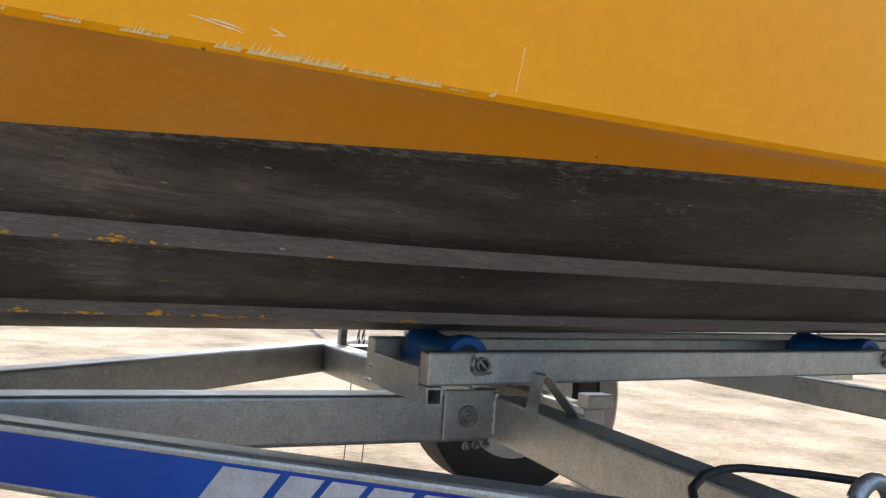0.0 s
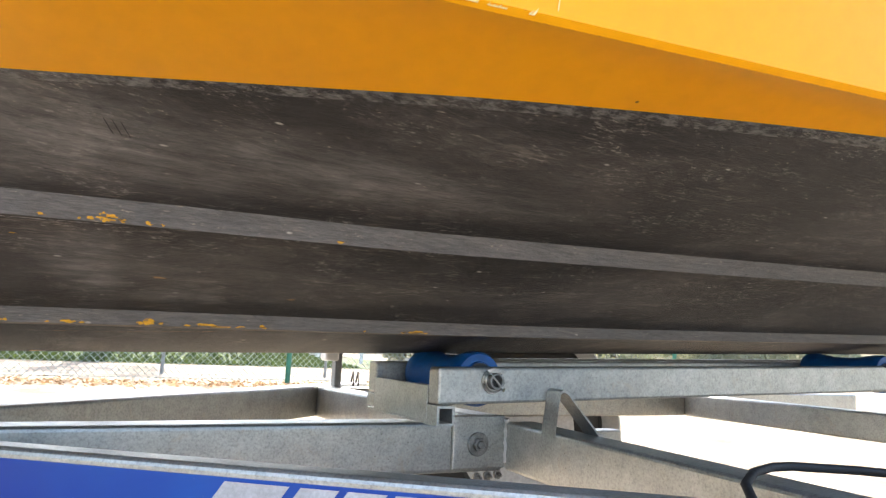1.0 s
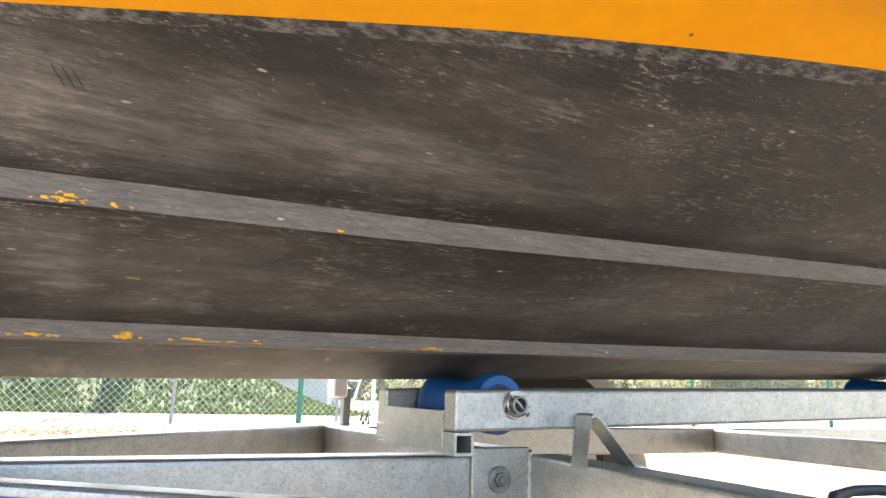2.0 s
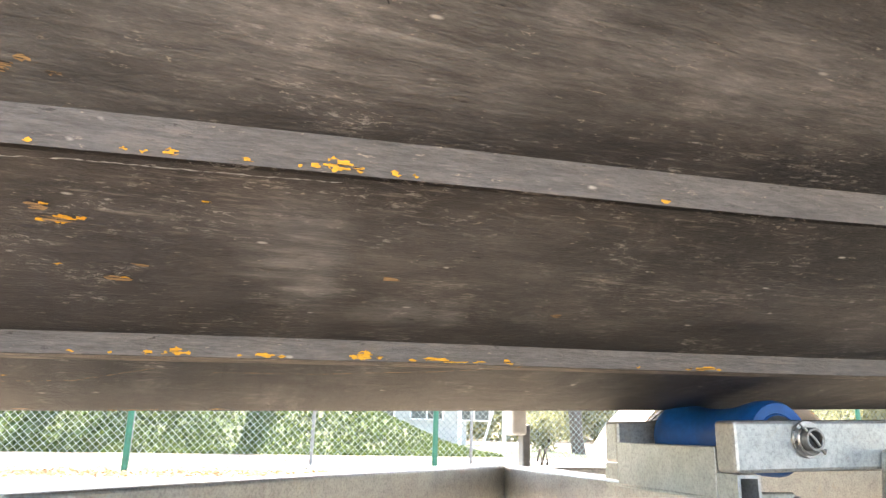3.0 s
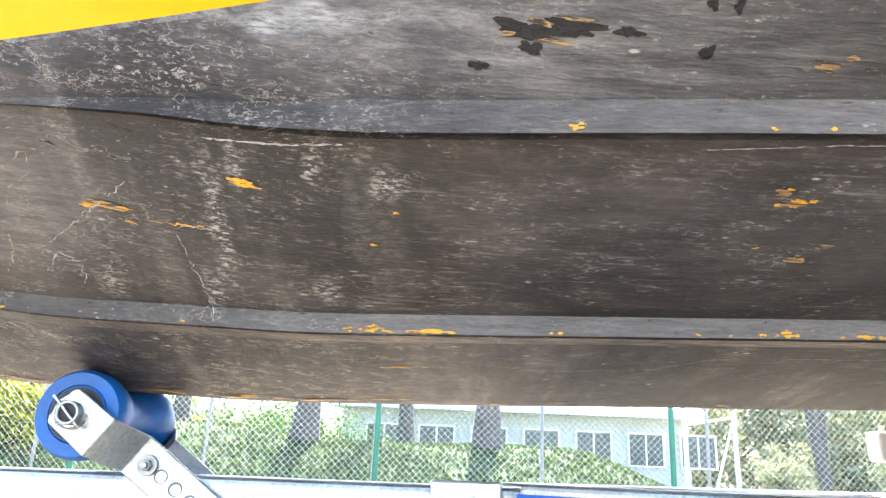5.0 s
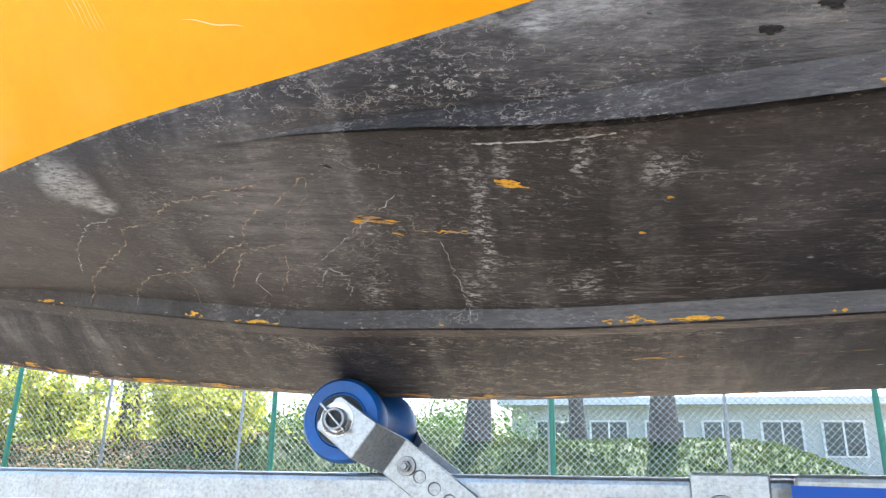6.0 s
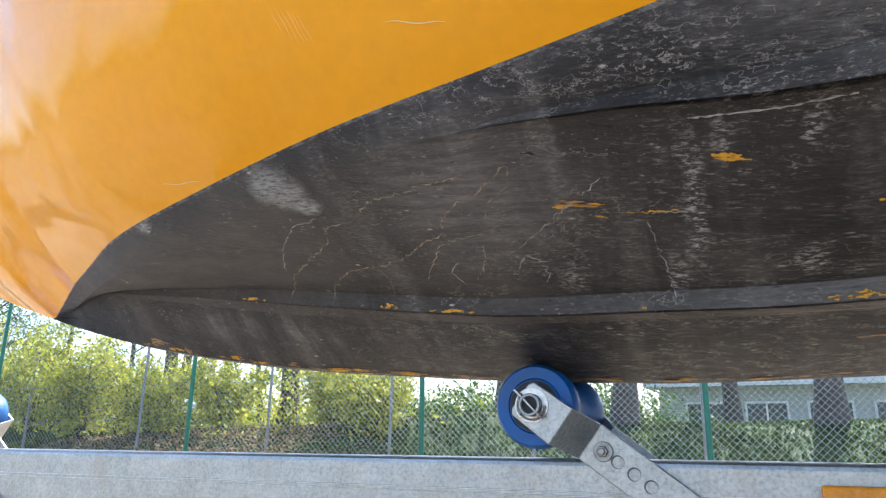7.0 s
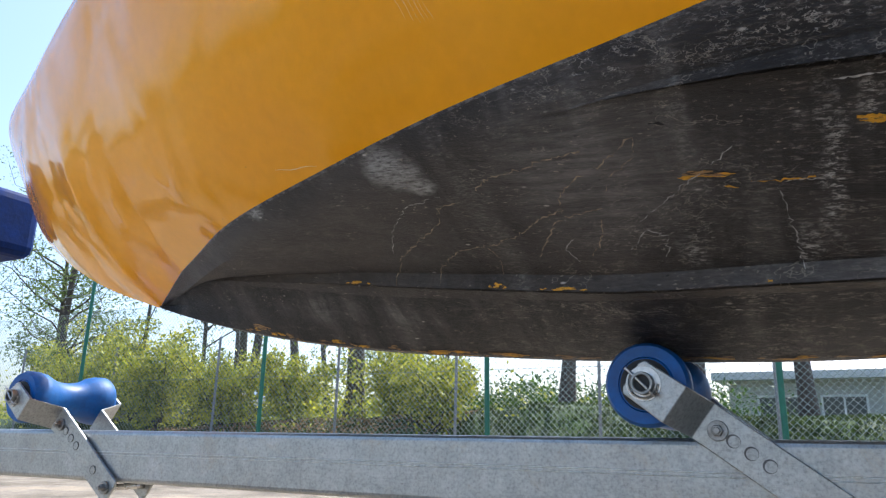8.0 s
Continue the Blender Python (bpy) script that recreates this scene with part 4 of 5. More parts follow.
for y0, y1 in ((0.36, 0.735), (-0.955, -0.56)):
    part("stub_axle", box(0.955, 1.015, y0, y1, 0.250, 0.305, 0.006), ZINC_DARK, trailer)
    part("axle_hanger", box(0.95, 1.02, min(abs(y0), abs(y1), 0.62) * (1 if y0 > 0 else -1) - 0.02, min(abs(y0), abs(y1), 0.62) * (1 if y0 > 0 else -1) + 0.02, 0.3055, S0 + 0.001, 0.003), ZINC_DARK, trailer)

plate = part("joint_plate", box(0.400, 0.480, -0.031, -0.0255, S0 + 0.005, S1 + 0.009, 0.002), ZINC, trailer, "bolted joint plate")
bolt(plate, (0.437, -0.031, 0.372), 0.0155)
bm = bmesh.new()
pts = [(0.4805 + 0.0012 * math.sin(i * 2.1), -0.0315 - 0.001 * math.cos(i * 1.7), S0 + 0.012 + i * 0.0052) for i in range(12)]
part("weld_bead", tube(pts, [0.003 + 0.0008 * math.sin(i * 1.9) for i in range(12)], 7), WHITE, plate, smooth=60)
for x, z in ((0.446, 0.3275), (0.462, 0.3285), (0.478, 0.3295)):
    bolt(trailer, (x, -0.016, z), 0.0062, depth=0.007)
plate = part("joint_plate", box(-0.331, -0.272, -0.0315, -0.0255, S0 + 0.004, S1 + 0.004, 0.002), ZINC, trailer, "bolted end plate of the side member")
bolt(plate, (-0.309, -0.0315, 0.373), 0.0150)

refl = part("reflector", box(-0.400, -0.338, -0.034, -0.0255, 0.352, 0.384, 0.002), AMBER, trailer, "amber rectangular side reflector")

# roller cradle: two rails, end frame and rollers
R0, R1 = 0.434, 0.474
CN, CF = -0.165, 0.032            # outer faces of the near and far rail
cradle = thing("roller_cradle", "galvanised cradle of two rails holding blue keel rollers", "cradle")
for y0 in (CN, CF - 0.024):
    bm = box(0.3035, 2.1, y0, y0 + 0.024, R0, R1, 0.003)
    for v in bm.verts:
        v.co.z += 0.028 * (v.co.x - 0.3035)
    part("rail", bm, ZINC, cradle)
bm = box(0.42, 2.1, 0.150, 0.172, R0 - 0.002, R1 - 0.001, 0.003)
for v in bm.verts:
    v.co.z += 0.028 * (v.co.x - 0.3035)
part("outer_rail", bm, ZINC_DARK, cradle)
part("rail_link", box(0.46, 0.50, CF + 0.0005, 0.1495, R0 + 0.008, R1 - 0.008, 0.003), ZINC_DARK, cradle)
part("end_plate", box(0.303, 0.309, CN + 0.0245, CF - 0.0245, 0.414, 0.454, 0.001), ZINC, cradle)
part("end_plate", box(0.303, 0.312, CF - 0.024, CF, 0.418, R0 - 0.0005, 0.001), ZINC, cradle)
w0, w1, t0 = 0.3035, 0.325, 0.0028
bm = join(box(w0, w1, CN, CF, 0.4120, 0.4120 + t0), box(w0, w1, CN, CN + 0.024, 0.4335 - t0, 0.4335), box(w0, w0 + t0, CN, CN + 0.024, 0.4120 + t0, 0.4335 - t0), box(w1 - t0, w1, CN, CF, 0.4120 + t0, 0.4335 - t0))
part("cross_tube", bm, ZINC, cradle, "open-ended square cross tube")
bm = bmesh.new()
prof = [(0.440, 0.402), (0.447, 0.452), (0.451, 0.4545), (0.457, 0.452), (0.503, 0.4045), (0.513, 0.404)]
th = 0.003
for y0 in (-0.192,):
    a = [bm.verts.new((x, y0, z)) for x, z in prof]
    b = [bm.verts.new((x, y0 + 0.026, z)) for x, z in prof]
    c = [bm.verts.new((x, y0, z - th)) for x, z in prof]
    d = [bm.verts.new((x, y0 + 0.026, z - th)) for x, z in prof]
    for i in range(len(prof) - 1):
        for p, q in ((a, b), (d, c), (c, a), (b, d)):
            bm.faces.new((p[i], p[i + 1], q[i + 1], q[i]))
part("support_strap", bm, ZINC, cradle, "bent flat-bar support")


def keel_roller(x, z, half, r_end, r_mid, pin_y, y=0.0):
    """A blue hourglass roller on a pin, across the boat."""
    t = thing("keel_roller", "blue polyurethane keel roller on a steel pin under the keel", "roller", "keel rollers", at=(x, y, z))
    prof = [(0.012, -half), (r_end * 0.62, -half), (r_end * 0.66, -half + 0.002), (r_end * 0.66, -half + 0.0005), (r_end * 0.92, -half), (r_end, -half + 0.005), (r_end, -half * 0.72), (r_end * 0.97, -half * 0.66)]
    for k in range(-5, 6):
        u = k / 5 * half * 0.55
        prof.append((r_mid + (r_end * 0.93 - r_mid) * (abs(k) / 5) ** 2.2, u))
    prof += [(r, -a) for r, a in prof[7::-1]]
    part("roller_body", lathe(prof, 40), ROLLER, t, "blue hourglass roller", smooth=40)
    part("hub", lathe([(r_end * 0.60, -half - 0.001), (r_end * 0.60, half + 0.001)], 28), RUBBER, t, "black hub", smooth=40)
    e = -pin_y - 0.0085
    pin = part("pin", lathe([(0.0066, -pin_y + 0.001), (0.0066, e + 0.0006), (0.0072, e), (0.0088, e), (0.0092, e + 0.0006), (0.0092, pin_y)], 28), BOLT, t, smooth=35)
    part("washer", lathe([(0.0098, -pin_y - 0.0004), (0.0142, -pin_y - 0.0004), (0.0146, -pin_y + 0.0002), (0.0146, -pin_y + 0.0014)], 28), STEEL, pin, smooth=35)
    part("washer", lathe([(0.0145, pin_y - 0.002), (0.0145, pin_y)], 24), STEEL, pin, smooth=35)
    part("pin_bore", lathe([(0.0066, e + 0.0030), (0.0066, e + 0.0036)], 16), RUBBER, pin)
    part("cotter", join(tube([(-0.013, e + 0.002, 0.0125), (-0.008, e + 0.002, 0.008), (0.0, e + 0.001, 0.0), (0.007, e + 0.002, -0.008), (0.010, e + 0.003, -0.0105), (0.0125, e + 0.004, -0.008)], 0.0012, 6),
                        tube([(0.0118 * math.cos(a), -pin_y - 0.0030, 0.0118 * math.sin(a)) for a in [radians(130 + k * 12) for k in range(20)]], 0.0010, 6)), STEEL, pin, smooth=60)
    return t


keel_roller(0.372, 0.4610, 0.070, 0.0315, 0.0255, 0.1005, -0.0665)
keel_roller(1.17, 0.4835, 0.070, 0.0315, 0.0255, 0.1005, -0.0665)
keel_roller(-0.610, 0.4425, 0.064, 0.0350, 0.0225, 0.0725)
keel_roller(-1.458, 0.4430, 0.064, 0.0350, 0.0225, 0.0725)


def arm_plate(s):
    """One cranked arm of a roller bracket: pin eye out wide, foot flat on the beam."""
    bm = bmesh.new()
    yo, yi, t = 0.0685, 0.0275, 0.004
    d = Vector((0.806, -0.592))
    nrm = Vector((0.592, 0.806))
    start = Vector((-0.010, 0.0075))
    prof = [(0.0, yo), (0.003, yo), (0.042, yo), (0.060, yi), (0.213, yi), (0.217, yi)]
    w = [0.012, 0.0165, 0.0175, 0.0175, 0.0165, 0.011]
    grid = []
    for (a, y), hw in zip(prof, w):
        c = start + d * a
        p, q = c + nrm * hw, c - nrm * hw
        grid.append([bm.verts.new((p.x, s * y, p.y)), bm.verts.new((q.x, s * y, q.y)), bm.verts.new((q.x, s * (y + t), q.y)), bm.verts.new((p.x, s * (y + t), p.y))])
    for a, b in zip(grid, grid[1:]):
        for i in range(4):
            bm.faces.new((a[i], a[(i + 1) % 4], b[(i + 1) % 4], b[i]))
    bm.faces.new(grid[0])
    bm.faces.new(grid[-1])
    bmesh.ops.bevel(bm, geom=[e for e in bm.edges], offset=0.0007, segments=1, affect="EDGES")
    return bm


def roller_bracket(x, z):
    t = thing("roller_bracket", "galvanised cranked roller bracket with holes, bolted to the beam", "bracket", "roller brackets", at=(x, 0, z))
    for s in (-1, 1):
        a = part("arm", arm_plate(s), ZINC, t, smooth=20)
        if s < 0:
            d = Vector((0.806, -0.592))
            for k, dist in enumerate((0.088, 0.104, 0.120, 0.170)):
                c = Vector((-0.010, 0.0075)) + d * dist
                # flat dark disc for the hole's shaded rim, with a zinc disc over it
                hole_shade = part("hole_shade", lathe([(0.0056, -0.0321), (0.0056, -0.0317)], 20, Matrix.Translation((c.x, 0, c.y))), DARK_STEEL, a)
                part("hole_floor", lathe([(0.0047, -0.0324), (0.0047, -0.0321)], 18, Matrix.Translation((c.x + 0.0006, 0, c.y - 0.0004))), ZINC_DARK, hole_shade)
            for dist in (0.074, 0.205):
                c = Vector((-0.010, 0.0075)) + d * dist
                bolt(a, (c.x, -0.0318, c.y), 0.0082, depth=0.006)
        else:
            c = Vector((-0.010, 0.0075)) + Vector((0.806, -0.592)) * 0.205
            part("clamp_rod", lathe([(0.0042, -0.031), (0.0042, 0.038)], 14, Matrix.Translation((c.x, 0, c.y))), STEEL, a, smooth=40)
    return t


roller_bracket(-0.610, 0.4425)
roller_bracket(-1.458, 0.4430)

# wheel and mudguard on the far side, and their twins on the near side
def wheel(x, y, z, s):
    t = thing("trailer_wheel", "black rubber trailer wheel on a grey steel rim", "wheel", "trailer wheels", at=(x, y, z))
    R, W = 0.277, 0.076
    prof = [(0.175, -W * 0.8), (0.195, -W), (0.245, -W * 0.98), (0.268, -W * 0.82)]
    for k in range(-3, 4):
        prof += [(R, k * 0.02 - 0.008), (R, k * 0.02 + 0.006), (R - 0.006, k * 0.02 + 0.007), (R - 0.006, k * 0.02 + 0.011)]
    prof += [(r, -a) for r, a in prof[3::-1]]
    part("tyre", lathe(prof, 56), RUBBER, t, smooth=35)
    part("rim", lathe([(0.180, -0.066), (0.174, -0.062), (0.164, -0.050), (0.154, -0.02), (0.150, 0.03 * s), (0.12, 0.045 * s), (0.06, 0.03 * s), (0.05, 0.02 * s), (0.0, 0.02 * s)], 48), simple("rim_paint", (0.42, 0.43, 0.44), 0.4, 0.5, 15, 0.2) if s > 0 else ZINC, t, smooth=30)
    return t


wheel(1.03, 0.80, 0.277, 1)
wheel(0.985, -1.02, 0.277, -1)


def mudguard(y0, y1, label):
    bm = bmesh.new()
    outer, inner = [], []
    for i in range(33):
        a = radians(178 - i * 200 / 32)
        for r, dst in ((0.328, outer), (0.323, inner)):
            dst.append([bm.verts.new((1.02 + r * math.cos(a), y, 0.262 + r * math.sin(a))) for y in (y0, y0 + 0.004, y1 - 0.004, y1)])
    for g in (outer, inner):
        for p, q in zip(g, g[1:]):
            for k in range(3):
                bm.faces.new((p[k], p[k + 1], q[k + 1], q[k]))
    for k in (0, 3):
        for i in range(32):
            bm.faces.new((outer[i][k], outer[i + 1][k], inner[i + 1][k], inner[i][k]))
    for i in (0, 32):
        for k in range(3):
            bm.faces.new((outer[i][k], outer[i][k + 1], inner[i][k + 1], inner[i][k]))
    t = part("mudguard", bm, WHITE, smooth=40)
    tagged(t, label, "mudguard", "mudguards")
    return t


mudguard(0.70, 0.85, "curved white mudguard over the trailer wheel")
mudguard(-1.13, -0.92, "curved white mudguard over the trailer wheel")

lamp = thing("marker_lamp", "white rectangular marker lamp on a stalk", "lamp", at=(0.462, 0.63, 0.40))
part("lens", box(-0.019, 0.012, -0.02, 0.02, 0.055, 0.106, 0.006, 3), WHITE, lamp)
part("lamp_base", box(0.006, 0.022, -0.012, 0.012, -0.002, 0.075, 0.003), GREY_POST, lamp)

# bow stop, cables and eye bolt
stop = thing("bow_stop", "dark blue rubber bow stop on a galvanised winch post", "bow stop", at=(-1.78, 0, 0.40))
part("pad", box(-0.05, 0.05, -0.09, 0.09, 0.30, 0.42, 0.02, 3), NAVY, stop, "dark blue moulded pad")
part("winch_post", box(-0.13, -0.055, -0.025, 0.025, 0.0, 0.46, 0.004), ZINC, stop)
cable = part("cable", tube([(0.340, -0.535, 0.398), (0.352, -0.523, 0.403), (0.376, -0.496, 0.410), (0.405, -0.480, 0.4145), (0.435, -0.473, 0.416), (0.46, -0.472, 0.4155), (0.51, -0.495, 0.414), (0.56, -0.53, 0.412), (0.75, -0.60, 0.405)], 0.0036, 8), RUBBER, trailer, "black rubber cable", smooth=60)
bm = tube([(0.507 + 0.026 * math.cos(a), -0.556, 0.397 + 0.028 * math.sin(a)) for a in [radians(-50 + k * 280 / 20) for k in range(21)]], 0.0068, 10)
part("lashing_eye", bm, ZINC, trailer, "bent galvanised lashing eye", smooth=60)
for k in range(2):
    pts = [(0.535 + 0.012 * k, 0.700, 0.36), (0.540 + 0.012 * k, 0.690, 0.405), (0.548 + 0.012 * k, 0.715, 0.428), (0.556 + 0.012 * k, 0.745, 0.410), (0.556 + 0.012 * k, 0.765, 0.34)]
    part("wire_loop", tube(pts, 0.0022, 6), RUBBER, trailer, smooth=60)
for x in (0.545, 0.592):
    part("wire", tube([(x, 0.74, 0.37), (x + 0.003, 0.742, 0.25), (x - 0.001, 0.741, 0.10), (x + 0.002, 0.74, 0.004)], 0.0013, 5), RUBBER, trailer)
part("mud_flap", box(1.285, 1.292, 0.705, 0.845, 0.06, 0.21, 0.002), RUBBER, trailer, "black rubber mud flap")

# ---------------------------------------------------------------- fence
FENCE_Y = 7.0
POSTS = [-17.2, -14.1, -11.3, -7.40, -3.96, -0.86, 2.22, 4.97, 8.1, 11.2, 14.3]


def fence():
    t = thing("chain_link_fence", "tall green chain-link fence with steel posts and barbed wire", "fence", at=(0, FENCE_Y, 0))
    for i, x in enumerate(POSTS):
        lean = (0.02, -0.015, 0.01)[i % 3]
        part("post", tube([(x, 0, -0.05), (x + lean, 0, 2.95)], 0.030, 12), GREEN, t, smooth=40)
    H, P = 2.35, 0.070
    for i, (x0, x1) in enumerate(zip(POSTS, POSTS[1:])):
        verts, faces = [], []
        n0 = int((x0 - H) / P)
        for k in range(n0, int(x1 / P) + 1):
            for s in (1, -1):
                a, b = (k * P, 0.03), (k * P + H, 0.03 + H)
                if s < 0:
                    a, b = (k * P, 0.03 + H), (k * P + H, 0.03)
                ta = max(0.0, (x0 - a[0]) / H)
                tb = min(1.0, (x1 - a[0]) / H)
                if tb <= ta:
                    continue
                p = [a[0] + ta * H, a[1] + ta * (b[1] - a[1]), a[0] + tb * H, a[1] + tb * (b[1] - a[1])]
                o = len(verts)
                y = 0.034 + 0.003 * s
                r = 0.0021
                for px, pz in ((p[0], p[1]), (p[2], p[3])):
                    verts += [(px, y - r, pz), (px - r * s * 0.8, y + r * 0.6, pz + r * 0.8), (px + r * s * 0.8, y + r * 0.6, pz - r * 0.8)]
                faces += [(o, o + 1, o + 4, o + 3), (o + 1, o + 2, o + 5, o + 4), (o + 2, o, o + 3, o + 5)]
        me = bpy.data.meshes.new("mesh_panel")
        me.from_pydata(verts, [], faces)
        ob = new("mesh_panel", me)
        ob.parent = t
        finish(ob, WIRE)
    for z in (0.05, 1.2, 2.36):
        part("tension_wire", tube([(POSTS[0], 0.03, z), (POSTS[-1], 0.03, z)], 0.003, 5), WIRE, t)
    for z in (2.52, 2.66, 2.80):
        part("barbed_wire", tube([(POSTS[0] + k * 0.5, 0.0, z + 0.02 * math.sin(k * 1.3)) for k in range(64)], 0.004, 5), WIRE, t)
    return t


fence()


def old_fence():
    """Thin grey posts of a second fence behind the green one."""
    t = thing("old_fence", "row of thin grey fence posts behind the green fence", "fence", at=(0, 8.6, 0))
    for i, x in enumerate((-15.5, -12.6, -9.9, -7.3, -5.2, -3.1, -1.0, 1.1, 3.2)):
        part("post", tube([(x, 0, -0.05), (x + 0.03, 0, 2.1)], 0.022, 8), GREY_POST, t, smooth=40)


old_fence()


# ---------------------------------------------------------------- bank, plants
def bank_start(x):
    k = min(1.0, max(0.0, (x + 7.0) / 2.5))
    return 7.5 + 4.4 * k * k * (3 - 2 * k)


def bank_z(x, y):
    f = min(1.0, max(0.0, (y - bank_start(x)) / 2.3))
    f = f * f * (3 - 2 * f)
    k = min(1.0, max(0.0, (x + 7.5) / 2.0))
    h = (0.60 + 0.10 * math.sin(x * 0.7 + 1)) * (1 - k) + (0.90 + 0.24 * math.exp(-((x + 4.9) / 1.5) ** 2) + 0.03 * math.sin(x * 1.3)) * k
    e = min(1.0, max(0.0, (5.4 - x) / 2.9))
    far = 1 - min(1.0, max(0.0, (y - 15.5) / 3.5)) * 0.6
    return h * f * e * e * (3 - 2 * e) * far


bm = bmesh.new()
gx, gk = np.linspace(-40, 8, 150), np.linspace(0, 1, 60)
grid = []
for k in gk:
    row = []
    for x in gx:
        y = bank_start(x) - 0.12 + (30 - bank_start(x)) * k ** 1.3
        row.append(bm.verts.new((x, y, 0.008 + bank_z(x, y) + 0.03 * min(1, 8 * k) * noise.noise(Vector((x * 2, y * 2, 0))))))
    grid.append(row)
for a, b in zip(grid, grid[1:]):
    for i in range(len(a) - 1):
        bm.faces.new((a[i], a[i + 1], b[i + 1], b[i]))
tagged(part("grass_bank", bm, TURF, smooth=60), "low grassy bank behind the fence", "bank", kind="structure")


def blades(name, material, spots, size, label, category, upright=0.6):
    rng = np.random.default_rng(len(spots))
    verts, faces = [], []
    for x, y, z, s in spots:
        a = rng.uniform(0, 2 * math.pi)
        tilt = rng.uniform(-1, 1) * (1 - upright)
        dx, dy = math.cos(a), math.sin(a)
        w = size * s * 0.35
        h = size * s
        o = len(verts)
        lx, ly = -dy * tilt * h, dx * tilt * h
        verts += [(x - dx * w, y - dy * w, z), (x + dx * w, y + dy * w, z), (x + dx * w * 0.3 + lx, y + dy * w * 0.3 + ly, z + h * upright), (x - dx * w * 0.3 + lx, y - dy * w * 0.3 + ly, z + h * upright)]
        faces.append((o, o + 1, o + 2, o + 3))
    me = bpy.data.meshes.new(name)
    me.from_pydata(verts, [], faces)
    ob = new(name, me)
    finish(ob, material)
    return tagged(ob, label, category, kind="stuff")


rng = np.random.default_rng(5)
spots = []
for _ in range(42000):
    x = rng.uniform(-16, 5)
    y = bank_start(x) + 4.5 * rng.uniform() ** 1.2
    spots.append((x, y, bank_z(x, y), rng.uniform(0.5, 1.4) * (0.9 if x < -12.5 else 0.42 if x < -6 else 0.55)))
blades("grass", GRASS, spots, 0.16, "tufts of spring grass on the bank", "grass")
spots = []
for _ in range(9000):
    x, y = rng.uniform(-16, 9), rng.normal(6.75, 0.28)
    spots.append((x, y, 0.012, rng.uniform(0.5, 1.3)))
for _ in range(22000):
    x, y = rng.uniform(-14, -6.0), 7.4 + 5 * rng.uniform()
    spots.append((x, y, bank_z(x, y) + 0.02, rng.uniform(0.7, 1.5)))
blades("leaf_litter", LITTER, spots, 0.07, "dry brown leaf litter along the foot of the fence", "leaves", 0.25)


def leaf_cloud(name, centres, count, size, material, parent, seed):
    rng = np.random.default_rng(seed)
    cs = np.array([c for c, r in centres])
    rs = np.array([r for c, r in centres])
    pick = rng.integers(len(centres), size=count)
    d = rng.normal(size=(count, 3))
    d *= (rs[pick] * rng.uniform(0.2, 1.0, count) ** 0.6 / np.linalg.norm(d, axis=1))[:, None]
    p = cs[pick] + d * (1, 1, 0.85)
    u = rng.normal(size=(count, 3))
    u /= np.linalg.norm(u, axis=1)[:, None]
    w = np.cross(u, rng.normal(size=(count, 3)))
    w /= np.linalg.norm(w, axis=1)[:, None] + 1e-6
    s = (size * rng.uniform(0.6, 1.4, count))[:, None]
    verts = np.stack([p - u * s, p + w * s * 0.5, p + u * s, p - w * s * 0.5], axis=1).reshape(-1, 3).tolist()
    faces = np.arange(count * 4).reshape(-1, 4).tolist()
    me = bpy.data.meshes.new(name)
    me.from_pydata(verts, [], faces)
    ob = new(name, me)
    ob.parent = parent
    return finish(ob, material)


def tree(x, y, height, girth, lean, seed, leaves=2500, leaf=0.05, material=None, crown=(0.45, 1.0), label="", spread=0.32):
    rng = np.random.default_rng(seed)
    t = thing("tree", label or "slender park tree with a dark trunk and fresh sparse spring leaves", "tree", "trees", at=(x, y, bank_z(x, y) - 0.05))
    pts = []
    for i in range(9):
        k = i / 8
        pts.append((lean * k * height + 0.10 * height * 0.1 * math.sin(k * 5 + seed), 0.05 * math.sin(k * 4 + seed * 2), k * height))
    part("trunk", tube(pts, [girth * (1.25 if i == 0 else 1 - 0.085 * i) for i in range(9)], 10), BARK, t, smooth=60)
    limbs, centres = None, []
    for k in range(13):
        h = height * rng.uniform(crown[0] * 0.8, crown[1] * 0.95)
        a = rng.uniform(0, 2 * math.pi)
        ln = height * spread * rng.uniform(0.5, 1.1)
        i = min(7, int(h / height * 8))
        f = h / height * 8 - i
        b = Vector(pts[i]).lerp(Vector(pts[i + 1]), f)
        seq = [b]
        for q in range(1, 5):
            seq.append(b + Vector((math.cos(a), math.sin(a), 0.75)) * ln * q / 4 + Vector(rng.normal(size=3)) * ln * 0.05)
        bmn = tube(seq, [girth * 0.35 * (1 - 0.2 * q) for q in range(5)], 6)
        limbs = bmn if limbs is None else join(limbs, bmn)
        for q in (2, 3, 4):
            centres.append((tuple(seq[q]), ln * 0.38))
            tw = seq[q] + Vector(rng.normal(size=3)) * ln * 0.35
            limbs = join(limbs, tube([seq[q], tw], [girth * 0.10, girth * 0.04], 5))
            centres.append((tuple(tw), ln * 0.25))
    part("branchwork", limbs, BARK, t, smooth=60)
    if leaves:
        leaf_cloud("crown", centres, leaves, leaf, material or LEAF_GREEN, t, seed)
    return t


